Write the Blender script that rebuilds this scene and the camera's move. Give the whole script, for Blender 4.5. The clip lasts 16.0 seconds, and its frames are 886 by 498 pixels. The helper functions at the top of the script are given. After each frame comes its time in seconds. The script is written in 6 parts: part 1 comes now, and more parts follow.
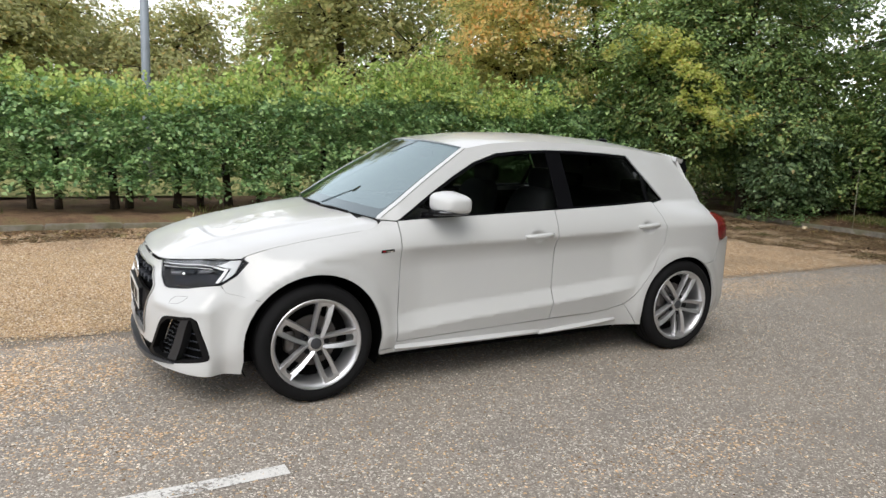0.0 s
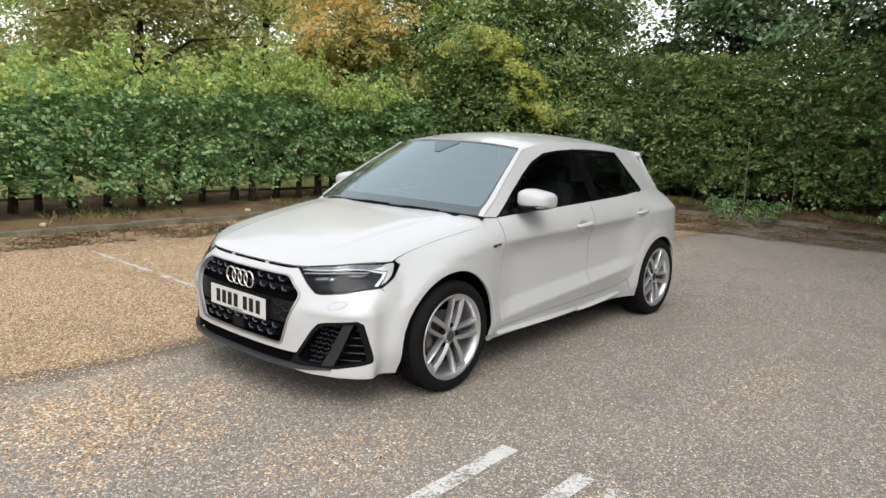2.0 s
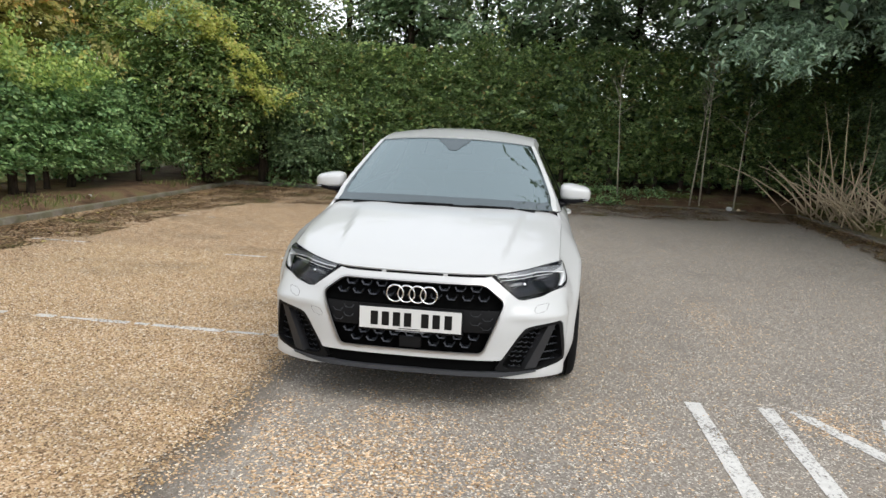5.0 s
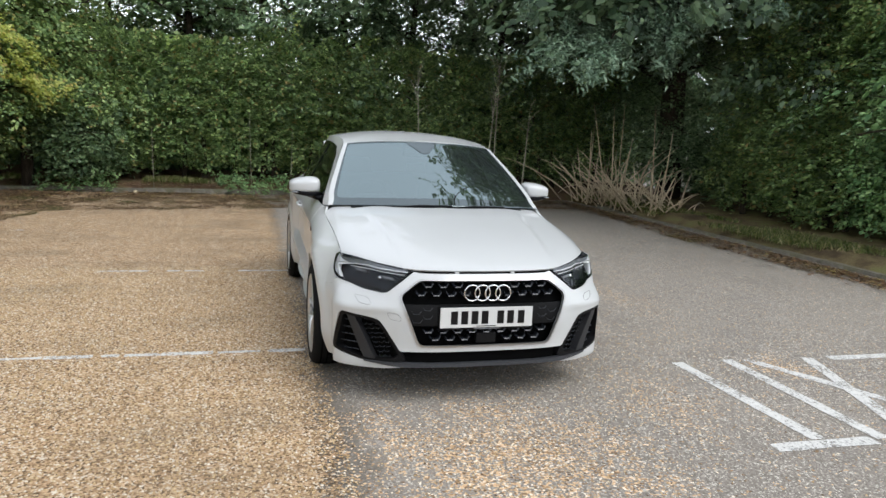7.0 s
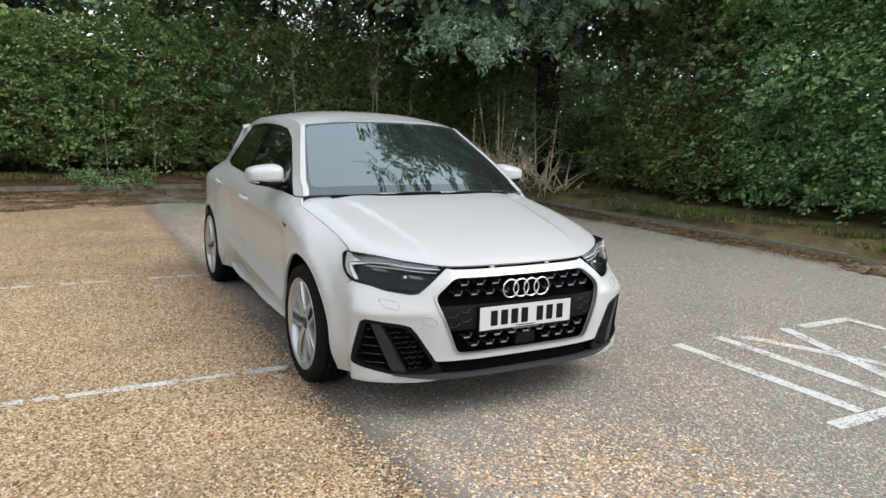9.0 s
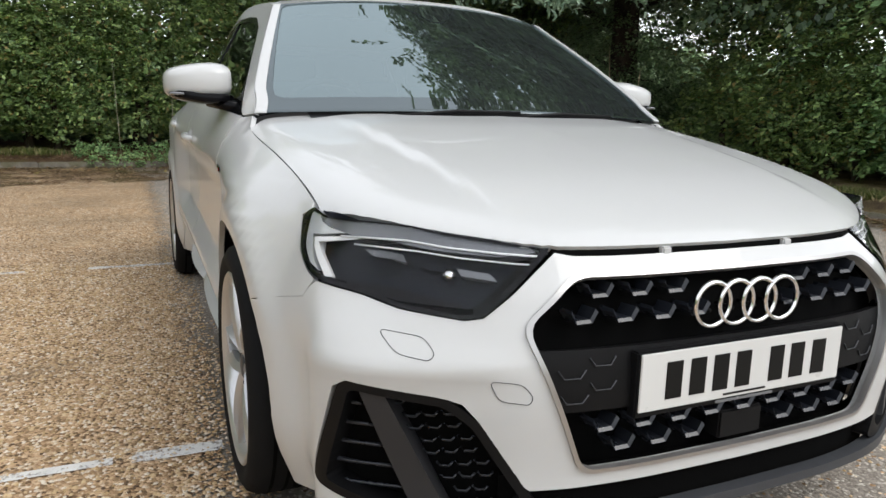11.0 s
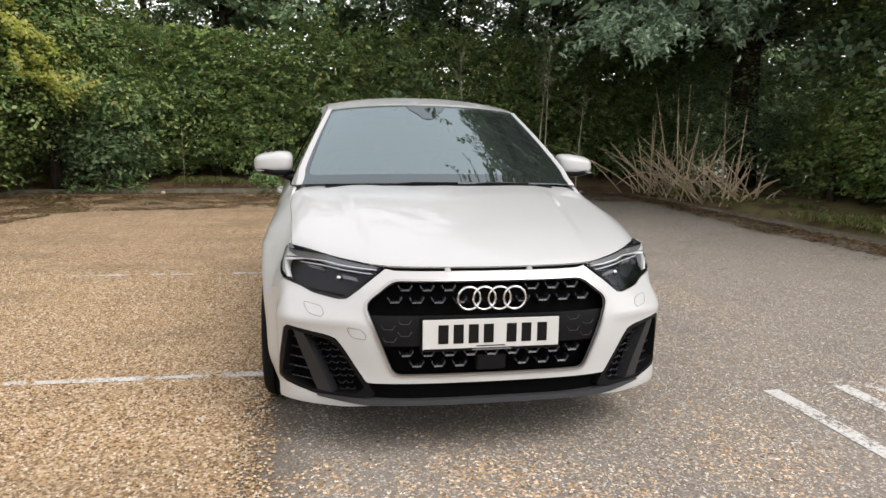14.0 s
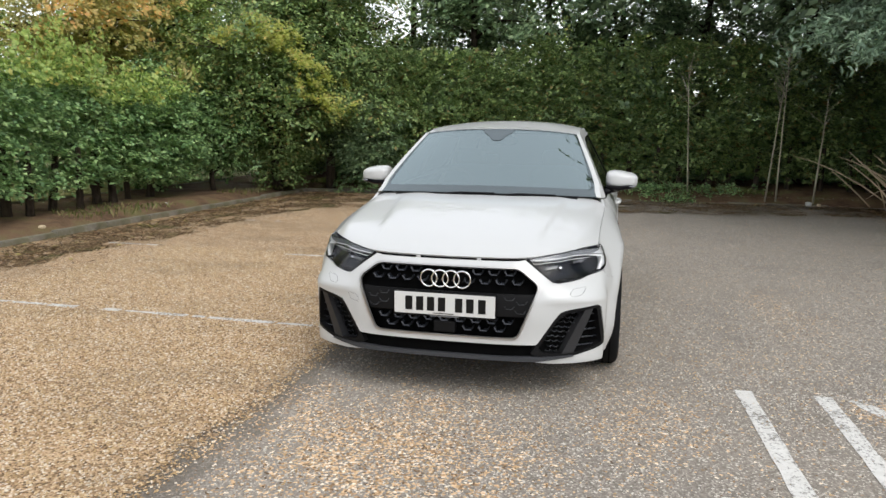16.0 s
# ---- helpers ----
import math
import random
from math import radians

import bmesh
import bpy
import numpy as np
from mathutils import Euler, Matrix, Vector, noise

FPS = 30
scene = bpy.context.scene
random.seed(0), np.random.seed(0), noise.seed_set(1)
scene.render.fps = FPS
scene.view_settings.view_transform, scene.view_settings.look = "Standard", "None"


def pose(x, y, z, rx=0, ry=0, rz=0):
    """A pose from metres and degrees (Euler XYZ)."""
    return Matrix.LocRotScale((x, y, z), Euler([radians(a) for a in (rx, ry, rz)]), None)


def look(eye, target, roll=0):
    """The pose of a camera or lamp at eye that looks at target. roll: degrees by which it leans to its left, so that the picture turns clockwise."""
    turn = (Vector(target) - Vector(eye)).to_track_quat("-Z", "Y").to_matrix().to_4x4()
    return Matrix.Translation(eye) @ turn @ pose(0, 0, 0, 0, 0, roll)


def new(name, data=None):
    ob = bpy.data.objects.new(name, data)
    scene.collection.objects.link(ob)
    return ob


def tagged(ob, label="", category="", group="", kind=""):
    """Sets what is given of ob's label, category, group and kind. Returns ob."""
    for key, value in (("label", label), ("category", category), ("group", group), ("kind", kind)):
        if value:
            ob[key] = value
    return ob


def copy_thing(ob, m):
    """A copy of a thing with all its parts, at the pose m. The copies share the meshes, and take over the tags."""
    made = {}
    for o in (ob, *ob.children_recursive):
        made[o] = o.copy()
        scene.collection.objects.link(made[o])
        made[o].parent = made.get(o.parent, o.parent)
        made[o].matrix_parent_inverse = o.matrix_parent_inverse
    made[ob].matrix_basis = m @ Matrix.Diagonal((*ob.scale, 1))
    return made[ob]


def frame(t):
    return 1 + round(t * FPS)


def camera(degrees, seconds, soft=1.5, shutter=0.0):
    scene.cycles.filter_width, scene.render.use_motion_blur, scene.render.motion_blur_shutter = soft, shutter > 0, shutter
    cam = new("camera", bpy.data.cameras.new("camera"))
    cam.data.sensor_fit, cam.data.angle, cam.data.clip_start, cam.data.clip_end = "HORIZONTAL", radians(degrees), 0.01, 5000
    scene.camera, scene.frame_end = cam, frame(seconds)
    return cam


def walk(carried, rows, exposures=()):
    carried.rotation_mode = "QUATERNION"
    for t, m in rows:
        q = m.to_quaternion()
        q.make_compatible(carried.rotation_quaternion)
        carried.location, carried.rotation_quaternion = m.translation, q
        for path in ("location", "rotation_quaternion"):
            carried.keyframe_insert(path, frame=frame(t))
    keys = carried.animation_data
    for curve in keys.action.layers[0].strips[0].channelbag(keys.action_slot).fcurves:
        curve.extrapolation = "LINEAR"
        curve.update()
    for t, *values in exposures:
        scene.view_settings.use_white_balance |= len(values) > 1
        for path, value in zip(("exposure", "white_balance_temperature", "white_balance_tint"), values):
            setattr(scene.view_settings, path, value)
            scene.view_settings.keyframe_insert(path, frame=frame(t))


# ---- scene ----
cam = camera(64.6, 16.0)
PATH = [
    (0, (-1.092, -4.205, 1.403), (-0.156, -2.468, 1.079), 2.3),
    (0.5, (-1.566, -4.037, 1.429), (-0.47, -2.396, 1.106), 2.3),
    (1, (-2.009, -3.784, 1.43), (-0.792, -2.231, 1.102), 2.3),
    (1.5, (-2.477, -3.528, 1.421), (-1.117, -2.098, 1.094), 2.3),
    (2, (-2.839, -3.235, 1.415), (-1.35, -1.94, 1.085), 2.3),
    (2.5, (-3.141, -2.862, 1.431), (-1.53, -1.725, 1.1), 2.3),
    (3, (-3.459, -2.468, 1.448), (-1.74, -1.501, 1.115), 2.4),
    (3.5, (-3.67, -2.036, 1.433), (-1.869, -1.234, 1.092), 2.3),
    (4, (-3.906, -1.575, 1.423), (-2.032, -0.964, 1.083), 2.3),
    (4.5, (-4.084, -1.112, 1.444), (-2.161, -0.68, 1.103), 2.3),
    (4.7, (-4.117, -0.89, 1.443), (-2.179, -0.534, 1.1), 2.4),
    (6.8, (-4.254, 1.082, 1.432), (-2.336, 0.62, 1.103), 2.7),
    (7, (-4.233, 1.226, 1.442), (-2.333, 0.696, 1.113), 2.7),
    (7.5, (-4.05, 1.594, 1.419), (-2.206, 0.894, 1.088), 2.7),
    (8, (-3.914, 1.917, 1.403), (-2.141, 1.053, 1.071), 2.5),
    (8.2, (-3.849, 1.987, 1.415), (-2.094, 1.088, 1.081), 2.4),
    (10.3, (-2.330, 1.392, 1.085), (-0.605, 0.448, 0.725), 1.4),
    (10.5, (-2.119, 1.276, 1.038), (-0.376, 0.363, 0.681), 1.1),
    (11, (-1.729, 1.076, 0.944), (0.064, 0.274, 0.567), 1.3),
    (11.5, (-1.519, 0.969, 0.904), (0.305, 0.24, 0.525), 1.0),
    (12, (-1.555, 0.942, 0.911), (0.292, 0.271, 0.54), 0.8),
    (12.5, (-1.876, 0.948, 0.964), (-0.016, 0.303, 0.609), 1.4),
    (13, (-2.265, 0.901, 1.022), (-0.398, 0.272, 0.678), 1.3),
    (13.5, (-2.729, 0.811, 1.121), (-0.826, 0.292, 0.788), 1.0),
    (14, (-3.233, 0.64, 1.207), (-1.293, 0.284, 0.879), 0.9),
    (14.5, (-3.631, 0.352, 1.261), (-1.668, 0.154, 0.937), 0.6),
    (15, (-3.925, -0.004, 1.29), (-1.952, 0.039, 0.968), 0.7),
    (15.5, (-4.048, -0.401, 1.313), (-2.095, -0.123, 0.989), 0.6),
    (16, (-4.134, -0.772, 1.326), (-2.213, -0.323, 1.0), 0.6),
]
walk(cam, [(t, look(eye, target, roll)) for t, eye, target, roll in PATH], [
    (0.0, 0.69, 6550, 11), (4.5, 0.68, 6500, 10), (7.5, 0.68, 6200, 9), (10.5, 0.74, 6450, 10), (11.1, 0.72, 6500, 10),
    (11.5, 0.62, 6550, 10), (12.0, 0.60, 6900, 12), (12.6, 0.70, 6550, 11), (13.2, 0.70, 6700, 12), (14.5, 0.74, 6800, 14), (16.0, 0.63, 6500, 10)])
SKY, SUN = 0.12, 1.2
# ---- world and light: a bright overcast sky ----
world = bpy.data.worlds.new("overcast_sky")
scene.world = world
world.use_nodes = True
wn, wl = world.node_tree.nodes, world.node_tree.links
wn.clear()
w_out = wn.new("ShaderNodeOutputWorld")
w_bg = wn.new("ShaderNodeBackground")
w_sky = wn.new("ShaderNodeTexSky")
w_sky.sky_type, w_sky.sun_disc = "NISHITA", False
w_sky.sun_elevation, w_sky.sun_rotation = radians(50), radians(223)
w_sky.air_density, w_sky.dust_density = 2.0, 0.5
w_hsv = wn.new("ShaderNodeHueSaturation")
w_hsv.inputs["Saturation"].default_value = 0.12
w_bg.inputs["Strength"].default_value = SKY
wl.new(w_sky.outputs["Color"], w_hsv.inputs["Color"])
# an even cloud deck veils most of the sky, a little brighter overhead
w_co, w_xyz, w_map, w_mul = wn.new("ShaderNodeTexCoord"), wn.new("ShaderNodeSeparateXYZ"), wn.new("ShaderNodeMapRange"), wn.new("ShaderNodeVectorMath")
w_map.inputs["To Min"].default_value, w_map.inputs["To Max"].default_value = 1.50, 0.82
w_mul.operation = "SCALE"
wl.new(w_co.outputs["Generated"], w_xyz.inputs[0])
wl.new(w_xyz.outputs["Z"], w_map.inputs["Value"])
w_deck = wn.new("ShaderNodeMix")
w_deck.data_type = "RGBA"
w_deck.inputs[0].default_value = 0.62
w_deck.inputs[7].default_value = (7.2, 7.55, 8.25, 1)
wl.new(w_hsv.outputs["Color"], w_deck.inputs[6])
wl.new(w_deck.outputs[2], w_mul.inputs[0])
wl.new(w_map.outputs["Result"], w_mul.inputs["Scale"])
wl.new(w_mul.outputs["Vector"], w_bg.inputs["Color"])
wl.new(w_bg.outputs["Background"], w_out.inputs["Surface"])

sun_data = bpy.data.lights.new("sun", "SUN")
sun_data.energy, sun_data.angle, sun_data.color = SUN, radians(40), (1.0, 0.97, 0.92)
sun = new("sun", sun_data)
sun.matrix_world = look((-5.2, -5.6, 9.2), (0, 0, 0))

# ---- materials ----
rng = np.random.default_rng(7)


class Nodes:
    """A small node-graph writer for one material."""

    def __init__(self, name):
        self.mat = bpy.data.materials.new(name)
        self.mat.use_nodes = True
        self.t = self.mat.node_tree
        self.t.nodes.clear()
        self.co = None
        self.out = self.t.nodes.new("ShaderNodeOutputMaterial")

    def add(self, kind, **values):
        n = self.t.nodes.new(kind)
        for k, v in values.items():
            if k.startswith("_"):
                continue
            n.inputs[k.replace("_", " ")].default_value = v
        return n

    def link(self, a, b):
        self.t.links.new(a, b)

    def coords(self):
        if self.co is None:
            self.co = self.t.nodes.new("ShaderNodeTexCoord").outputs["Object"]
        return self.co

    def noise(self, scale, detail=4.0, rough=0.55, vec=None):
        n = self.add("ShaderNodeTexNoise", Scale=scale, Detail=detail, Roughness=rough)
        self.link(vec or self.coords(), n.inputs["Vector"])
        return n.outputs["Fac"]

    def voronoi(self, scale, feature="F1", vec=None):
        n = self.add("ShaderNodeTexVoronoi", Scale=scale)
        n.feature = feature
        self.link(vec or self.coords(), n.inputs["Vector"])
        return n

    def ramp(self, fac, *stops):
        n = self.t.nodes.new("ShaderNodeValToRGB")
        el = n.color_ramp.elements
        while len(el) < len(stops):
            el.new(0.5)
        for e, (p, c) in zip(el, stops):
            e.position = p
            e.color = (*c, 1) if len(c) == 3 else c
        self.link(fac, n.inputs["Fac"])
        return n.outputs["Color"]

    def mix(self, fac, a, b, kind="MIX"):
        n = self.t.nodes.new("ShaderNodeMix")
        n.data_type, n.blend_type = "RGBA", kind
        for sock, v in ((n.inputs[0], fac), (n.inputs[6], a), (n.inputs[7], b)):
            if isinstance(v, (int, float)):
                sock.default_value = v
            elif isinstance(v, tuple):
                sock.default_value = (*v, 1)
            else:
                self.link(v, sock)
        return n.outputs[2]

    def math(self, op, a, b=0.5):
        n = self.t.nodes.new("ShaderNodeMath")
        n.operation = op
        for sock, v in zip(n.inputs, (a, b)):
            if isinstance(v, (int, float)):
                sock.default_value = v
            else:
                self.link(v, sock)
        return n.outputs[0]

    def bump(self, height, strength=0.5, distance=0.01):
        n = self.add("ShaderNodeBump", Strength=strength, Distance=distance)
        self.link(height, n.inputs["Height"])
        return n.outputs["Normal"]

    def principled(self, color, rough=0.5, metal=0.0, normal=None, **more):
        n = self.t.nodes.new("ShaderNodeBsdfPrincipled")
        for sock, v in (("Base Color", color), ("Roughness", rough), ("Metallic", metal)):
            if isinstance(v, (int, float)):
                n.inputs[sock].default_value = v
            elif isinstance(v, tuple):
                n.inputs[sock].default_value = (*v, 1)
            else:
                self.link(v, n.inputs[sock])
        for k, v in more.items():
            n.inputs[k.replace("_", " ")].default_value = v
        if normal is not None:
            self.link(normal, n.inputs["Normal"])
        self.link(n.outputs["BSDF"], self.out.inputs["Surface"])
        return n


def m_plain(name, color, rough=0.5, metal=0.0, grain=0.0, scale=40, vary=0.12, **more):
    """A surface with light soiling and optional fine grain relief."""
    g = Nodes(name)
    f = g.noise(scale * 0.12, 5)
    c = g.mix(f, tuple(v * (1 - vary) for v in color), tuple(min(1, v * (1 + vary)) for v in color))
    r = g.math("ADD", g.math("MULTIPLY", g.noise(scale * 0.4), 0.14), rough - 0.07)
    n = g.bump(g.noise(scale * 12, 2), grain, 0.001) if grain else None
    g.principled(c, r, metal, n, **more)
    return g.mat


def m_paint():
    g = Nodes("white_car_paint")
    c = g.mix(g.noise(1.7, 4), (0.498, 0.502, 0.498), (0.528, 0.532, 0.528))
    dust = g.ramp(g.noise(9, 6), (0.55, (0, 0, 0)), (0.9, (1, 1, 1)))
    c = g.mix(g.math("MULTIPLY", dust, 0.10), c, (0.62, 0.58, 0.5))
    g.principled(c, g.math("ADD", g.math("MULTIPLY", dust, 0.1), 0.34), 0.0, None, Specular_IOR_Level=0.2, Coat_Weight=0.72, Coat_Roughness=0.012, Coat_IOR=1.5)
    return g.mat


def m_glass(name, tint, gloss=(1, 1, 1), rough=0.0, ior=1.9, haze=0.0):
    """Thin clear glass: straight through with a tint, and a mirror coat by Fresnel."""
    g = Nodes(name)
    tr = g.add("ShaderNodeBsdfTransparent", Color=(*tint, 1))
    gl = g.add("ShaderNodeBsdfGlossy", Color=(*gloss, 1), Roughness=rough)
    fr = g.add("ShaderNodeFresnel", IOR=ior)
    mx = g.t.nodes.new("ShaderNodeMixShader")
    g.link(fr.outputs[0], mx.inputs[0])
    g.link(gl.outputs[0], mx.inputs[2])
    g.link(mx.outputs[0], g.out.inputs["Surface"])
    if haze:
        # a pale-blue diffuse veil that brightens the pane as sky glare would
        df = g.add("ShaderNodeBsdfDiffuse", Color=(0.62, 0.74, 0.74, 1))
        mh = g.t.nodes.new("ShaderNodeMixShader")
        mh.inputs[0].default_value = haze
        g.link(tr.outputs[0], mh.inputs[1])
        g.link(df.outputs[0], mh.inputs[2])
        g.link(mh.outputs[0], mx.inputs[1])
    else:
        g.link(tr.outputs[0], mx.inputs[1])
    return g.mat


def m_leaf(name, dark, mid, light, rare=None, share=0.06, trans=0.40):
    """Leaves: each leaf its own shade, glossy on top, letting some light through."""
    g = Nodes(name)
    geo = g.t.nodes.new("ShaderNodeNewGeometry")
    isl = geo.outputs["Random Per Island"]
    stops = [(0.10, dark), (0.62, mid), (1.0, light)]
    if rare:
        stops[2] = (min(0.85, 0.98 - share), light)
        stops += [(1 - share, light), (min(1.0, 1 - share + 0.01), rare)]
    c = g.ramp(isl, *stops)
    c = g.mix(g.math("MULTIPLY", g.ramp(g.noise(2.4, 4), (0.38, (0, 0, 0)), (0.66, (1, 1, 1))), 0.32), c, dark)
    n = g.t.nodes.new("ShaderNodeBsdfPrincipled")
    g.link(c, n.inputs["Base Color"])
    n.inputs["Roughness"].default_value = 0.40
    n.inputs["Specular IOR Level"].default_value = 0.4
    tl = g.t.nodes.new("ShaderNodeBsdfTranslucent")
    g.link(g.mix(0.15, c, (0.40, 0.46, 0.10)), tl.inputs["Color"])
    mx = g.t.nodes.new("ShaderNodeMixShader")
    mx.inputs[0].default_value = trans
    g.link(n.outputs[0], mx.inputs[1])
    g.link(tl.outputs[0], mx.inputs[2])
    g.link(mx.outputs[0], g.out.inputs["Surface"])
    return g.mat


def spots(g, places):
    """Uneven patches on the ground: 1 inside, fading out raggedly; places are (x, y, rx, ry, weight)."""
    wob = g.math("MULTIPLY", g.math("SUBTRACT", g.noise(2.6, 7, 0.65), 0.5), 2.6)
    total = None
    for x, y, rx, ry, w in places:
        mp = g.add("ShaderNodeMapping")
        mp.vector_type = "POINT"
        mp.inputs["Location"].default_value = (-x / rx, -y / ry, 0)
        mp.inputs["Scale"].default_value = (1 / rx, 1 / ry, 0)
        g.link(g.coords(), mp.inputs["Vector"])
        ln = g.t.nodes.new("ShaderNodeVectorMath")
        ln.operation = "LENGTH"
        g.link(mp.outputs[0], ln.inputs[0])
        m = g.math("SUBTRACT", 1.15, ln.outputs["Value"])
        m = g.math("MULTIPLY", g.math("MAXIMUM", g.math("MINIMUM", g.math("ADD", m, wob), 1.0), 0.0), w)
        total = m if total is None else g.math("MAXIMUM", total, m)
    return total


STONE_TONES = ((0.0, (0.092, 0.057, 0.033)), (0.25, (0.331, 0.207, 0.110)), (0.55, (0.570, 0.377, 0.216)), (0.84, (0.699, 0.506, 0.317)), (0.95, (0.810, 0.708, 0.570)))


def m_asphalt():
    g = Nodes("weathered_asphalt")
    cell = g.voronoi(135)
    chip = g.add("ShaderNodeSeparateColor")
    g.link(cell.outputs["Color"], chip.inputs[0])
    base = g.ramp(chip.outputs[0], (0.0, (0.066, 0.060, 0.053)), (0.5, (0.195, 0.175, 0.154)), (0.85, (0.36, 0.318, 0.275)), (0.955, (0.78, 0.73, 0.65)))
    dust = g.ramp(g.noise(0.55, 6, 0.62), (0.38, (0, 0, 0)), (0.68, (1, 1, 1)))
    base = g.mix(g.math("ADD", g.math("MULTIPLY", dust, 0.30), 0.30), base, (0.308, 0.270, 0.225))
    patch = g.ramp(g.noise(1.6, 7, 0.6), (0.52, (0, 0, 0)), (0.72, (1, 1, 1)))
    base = g.mix(g.math("MULTIPLY", patch, 0.40), base, (0.17, 0.155, 0.14))
    # tan gravel trodden over the asphalt in patches, chip by chip
    big = g.voronoi(95)
    tone = g.add("ShaderNodeSeparateColor")
    g.link(big.outputs["Color"], tone.inputs[0])
    tan = g.ramp(tone.outputs[0], *STONE_TONES)
    where = spots(g, ((-1.45, 0.10, 0.70, 0.75, 0.52), (-0.55, -2.2, 0.22, 0.22, 0.5), (1.5, -2.1, 0.9, 0.25, 0.16), (4.5, 0.4, 2.6, 0.4, 0.35), (-3.0, 0.45, 1.2, 0.35, 0.35), (-2.6, -2.6, 0.6, 0.4, 0.2), (-0.9, -1.0, 0.5, 0.3, 0.22)))
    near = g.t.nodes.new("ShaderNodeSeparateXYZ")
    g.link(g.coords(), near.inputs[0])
    # a bare dark strip along the edge of the gravel
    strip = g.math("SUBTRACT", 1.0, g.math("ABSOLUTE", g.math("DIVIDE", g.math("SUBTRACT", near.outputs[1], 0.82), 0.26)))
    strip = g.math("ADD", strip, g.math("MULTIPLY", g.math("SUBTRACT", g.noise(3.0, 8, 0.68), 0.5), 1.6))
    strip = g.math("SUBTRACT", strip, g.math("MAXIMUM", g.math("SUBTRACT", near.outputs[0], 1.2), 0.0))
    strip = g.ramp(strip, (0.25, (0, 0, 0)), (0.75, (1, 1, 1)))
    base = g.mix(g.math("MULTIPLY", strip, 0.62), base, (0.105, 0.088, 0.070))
    where = g.math("ADD", where, 0.035)
    pick = g.math("GREATER_THAN", where, tone.outputs[1])
    base = g.mix(pick, base, tan)
    h = g.math("ADD", g.math("MULTIPLY", cell.outputs["Distance"], -1.0), g.math("MULTIPLY", g.noise(30, 5), 0.6))
    g.principled(base, 0.92, 0.0, g.bump(h, 0.55, 0.005), Specular_IOR_Level=0.2)
    return g.mat


def m_gravel():
    """Loose tan chippings that thin out, chip by chip, at the edge of the bays."""
    g = Nodes("tan_gravel")
    cell = g.voronoi(100)
    rnd = g.add("ShaderNodeSeparateColor")
    g.link(cell.outputs["Color"], rnd.inputs[0])
    base = g.ramp(rnd.outputs[0], *STONE_TONES)
    grit = g.ramp(g.noise(260, 3), (0.35, (0.6, 0.6, 0.6)), (0.65, (1, 1, 1)))
    base = g.mix(0.7, base, grit, "MULTIPLY")
    mp = g.add("ShaderNodeMapping")
    mp.inputs["Scale"].default_value = (1.0, 0.45, 1)
    g.link(g.coords(), mp.inputs["Vector"])
    worn = g.ramp(g.noise(1.1, 9, 0.66, mp.outputs[0]), (0.49, (0, 0, 0)), (0.64, (1, 1, 1)))
    base = g.mix(g.math("MULTIPLY", worn, 0.50), base, (0.21, 0.160, 0.105))
    pale = g.ramp(g.noise(2.3, 6, 0.6), (0.56, (0, 0, 0)), (0.75, (1, 1, 1)))
    base = g.mix(g.math("MULTIPLY", pale, 0.28), base, (0.73, 0.53, 0.325))
    h = g.math("ADD", g.math("MULTIPLY", cell.outputs["Distance"], -1.2), g.math("MULTIPLY", g.noise(60, 4), 0.5))
    p = g.principled(base, 0.9, 0.0, g.bump(h, 0.9, 0.008), Specular_IOR_Level=0.2)
    xyz = g.t.nodes.new("ShaderNodeSeparateXYZ")
    g.link(g.coords(), xyz.inputs[0])
    wob = g.math("MULTIPLY", g.math("SUBTRACT", g.noise(2.2, 8, 0.68), 0.5), 2.6)
    keep = g.math("ADD", g.math("MULTIPLY", g.math("SUBTRACT", xyz.outputs[1], 0.80), 6.0), wob)
    keep = g.math("ADD", keep, g.math("MULTIPLY", g.math("MAXIMUM", g.math("SUBTRACT", xyz.outputs[0], 8.2), 0.0), -0.7))
    pick = g.math("GREATER_THAN", keep, rnd.outputs[1])
    tr = g.t.nodes.new("ShaderNodeBsdfTransparent")
    mx = g.t.nodes.new("ShaderNodeMixShader")
    g.link(pick, mx.inputs[0])
    g.link(tr.outputs[0], mx.inputs[1])
    g.link(p.outputs[0], mx.inputs[2])
    g.link(mx.outputs[0], g.out.inputs["Surface"])
    return g.mat


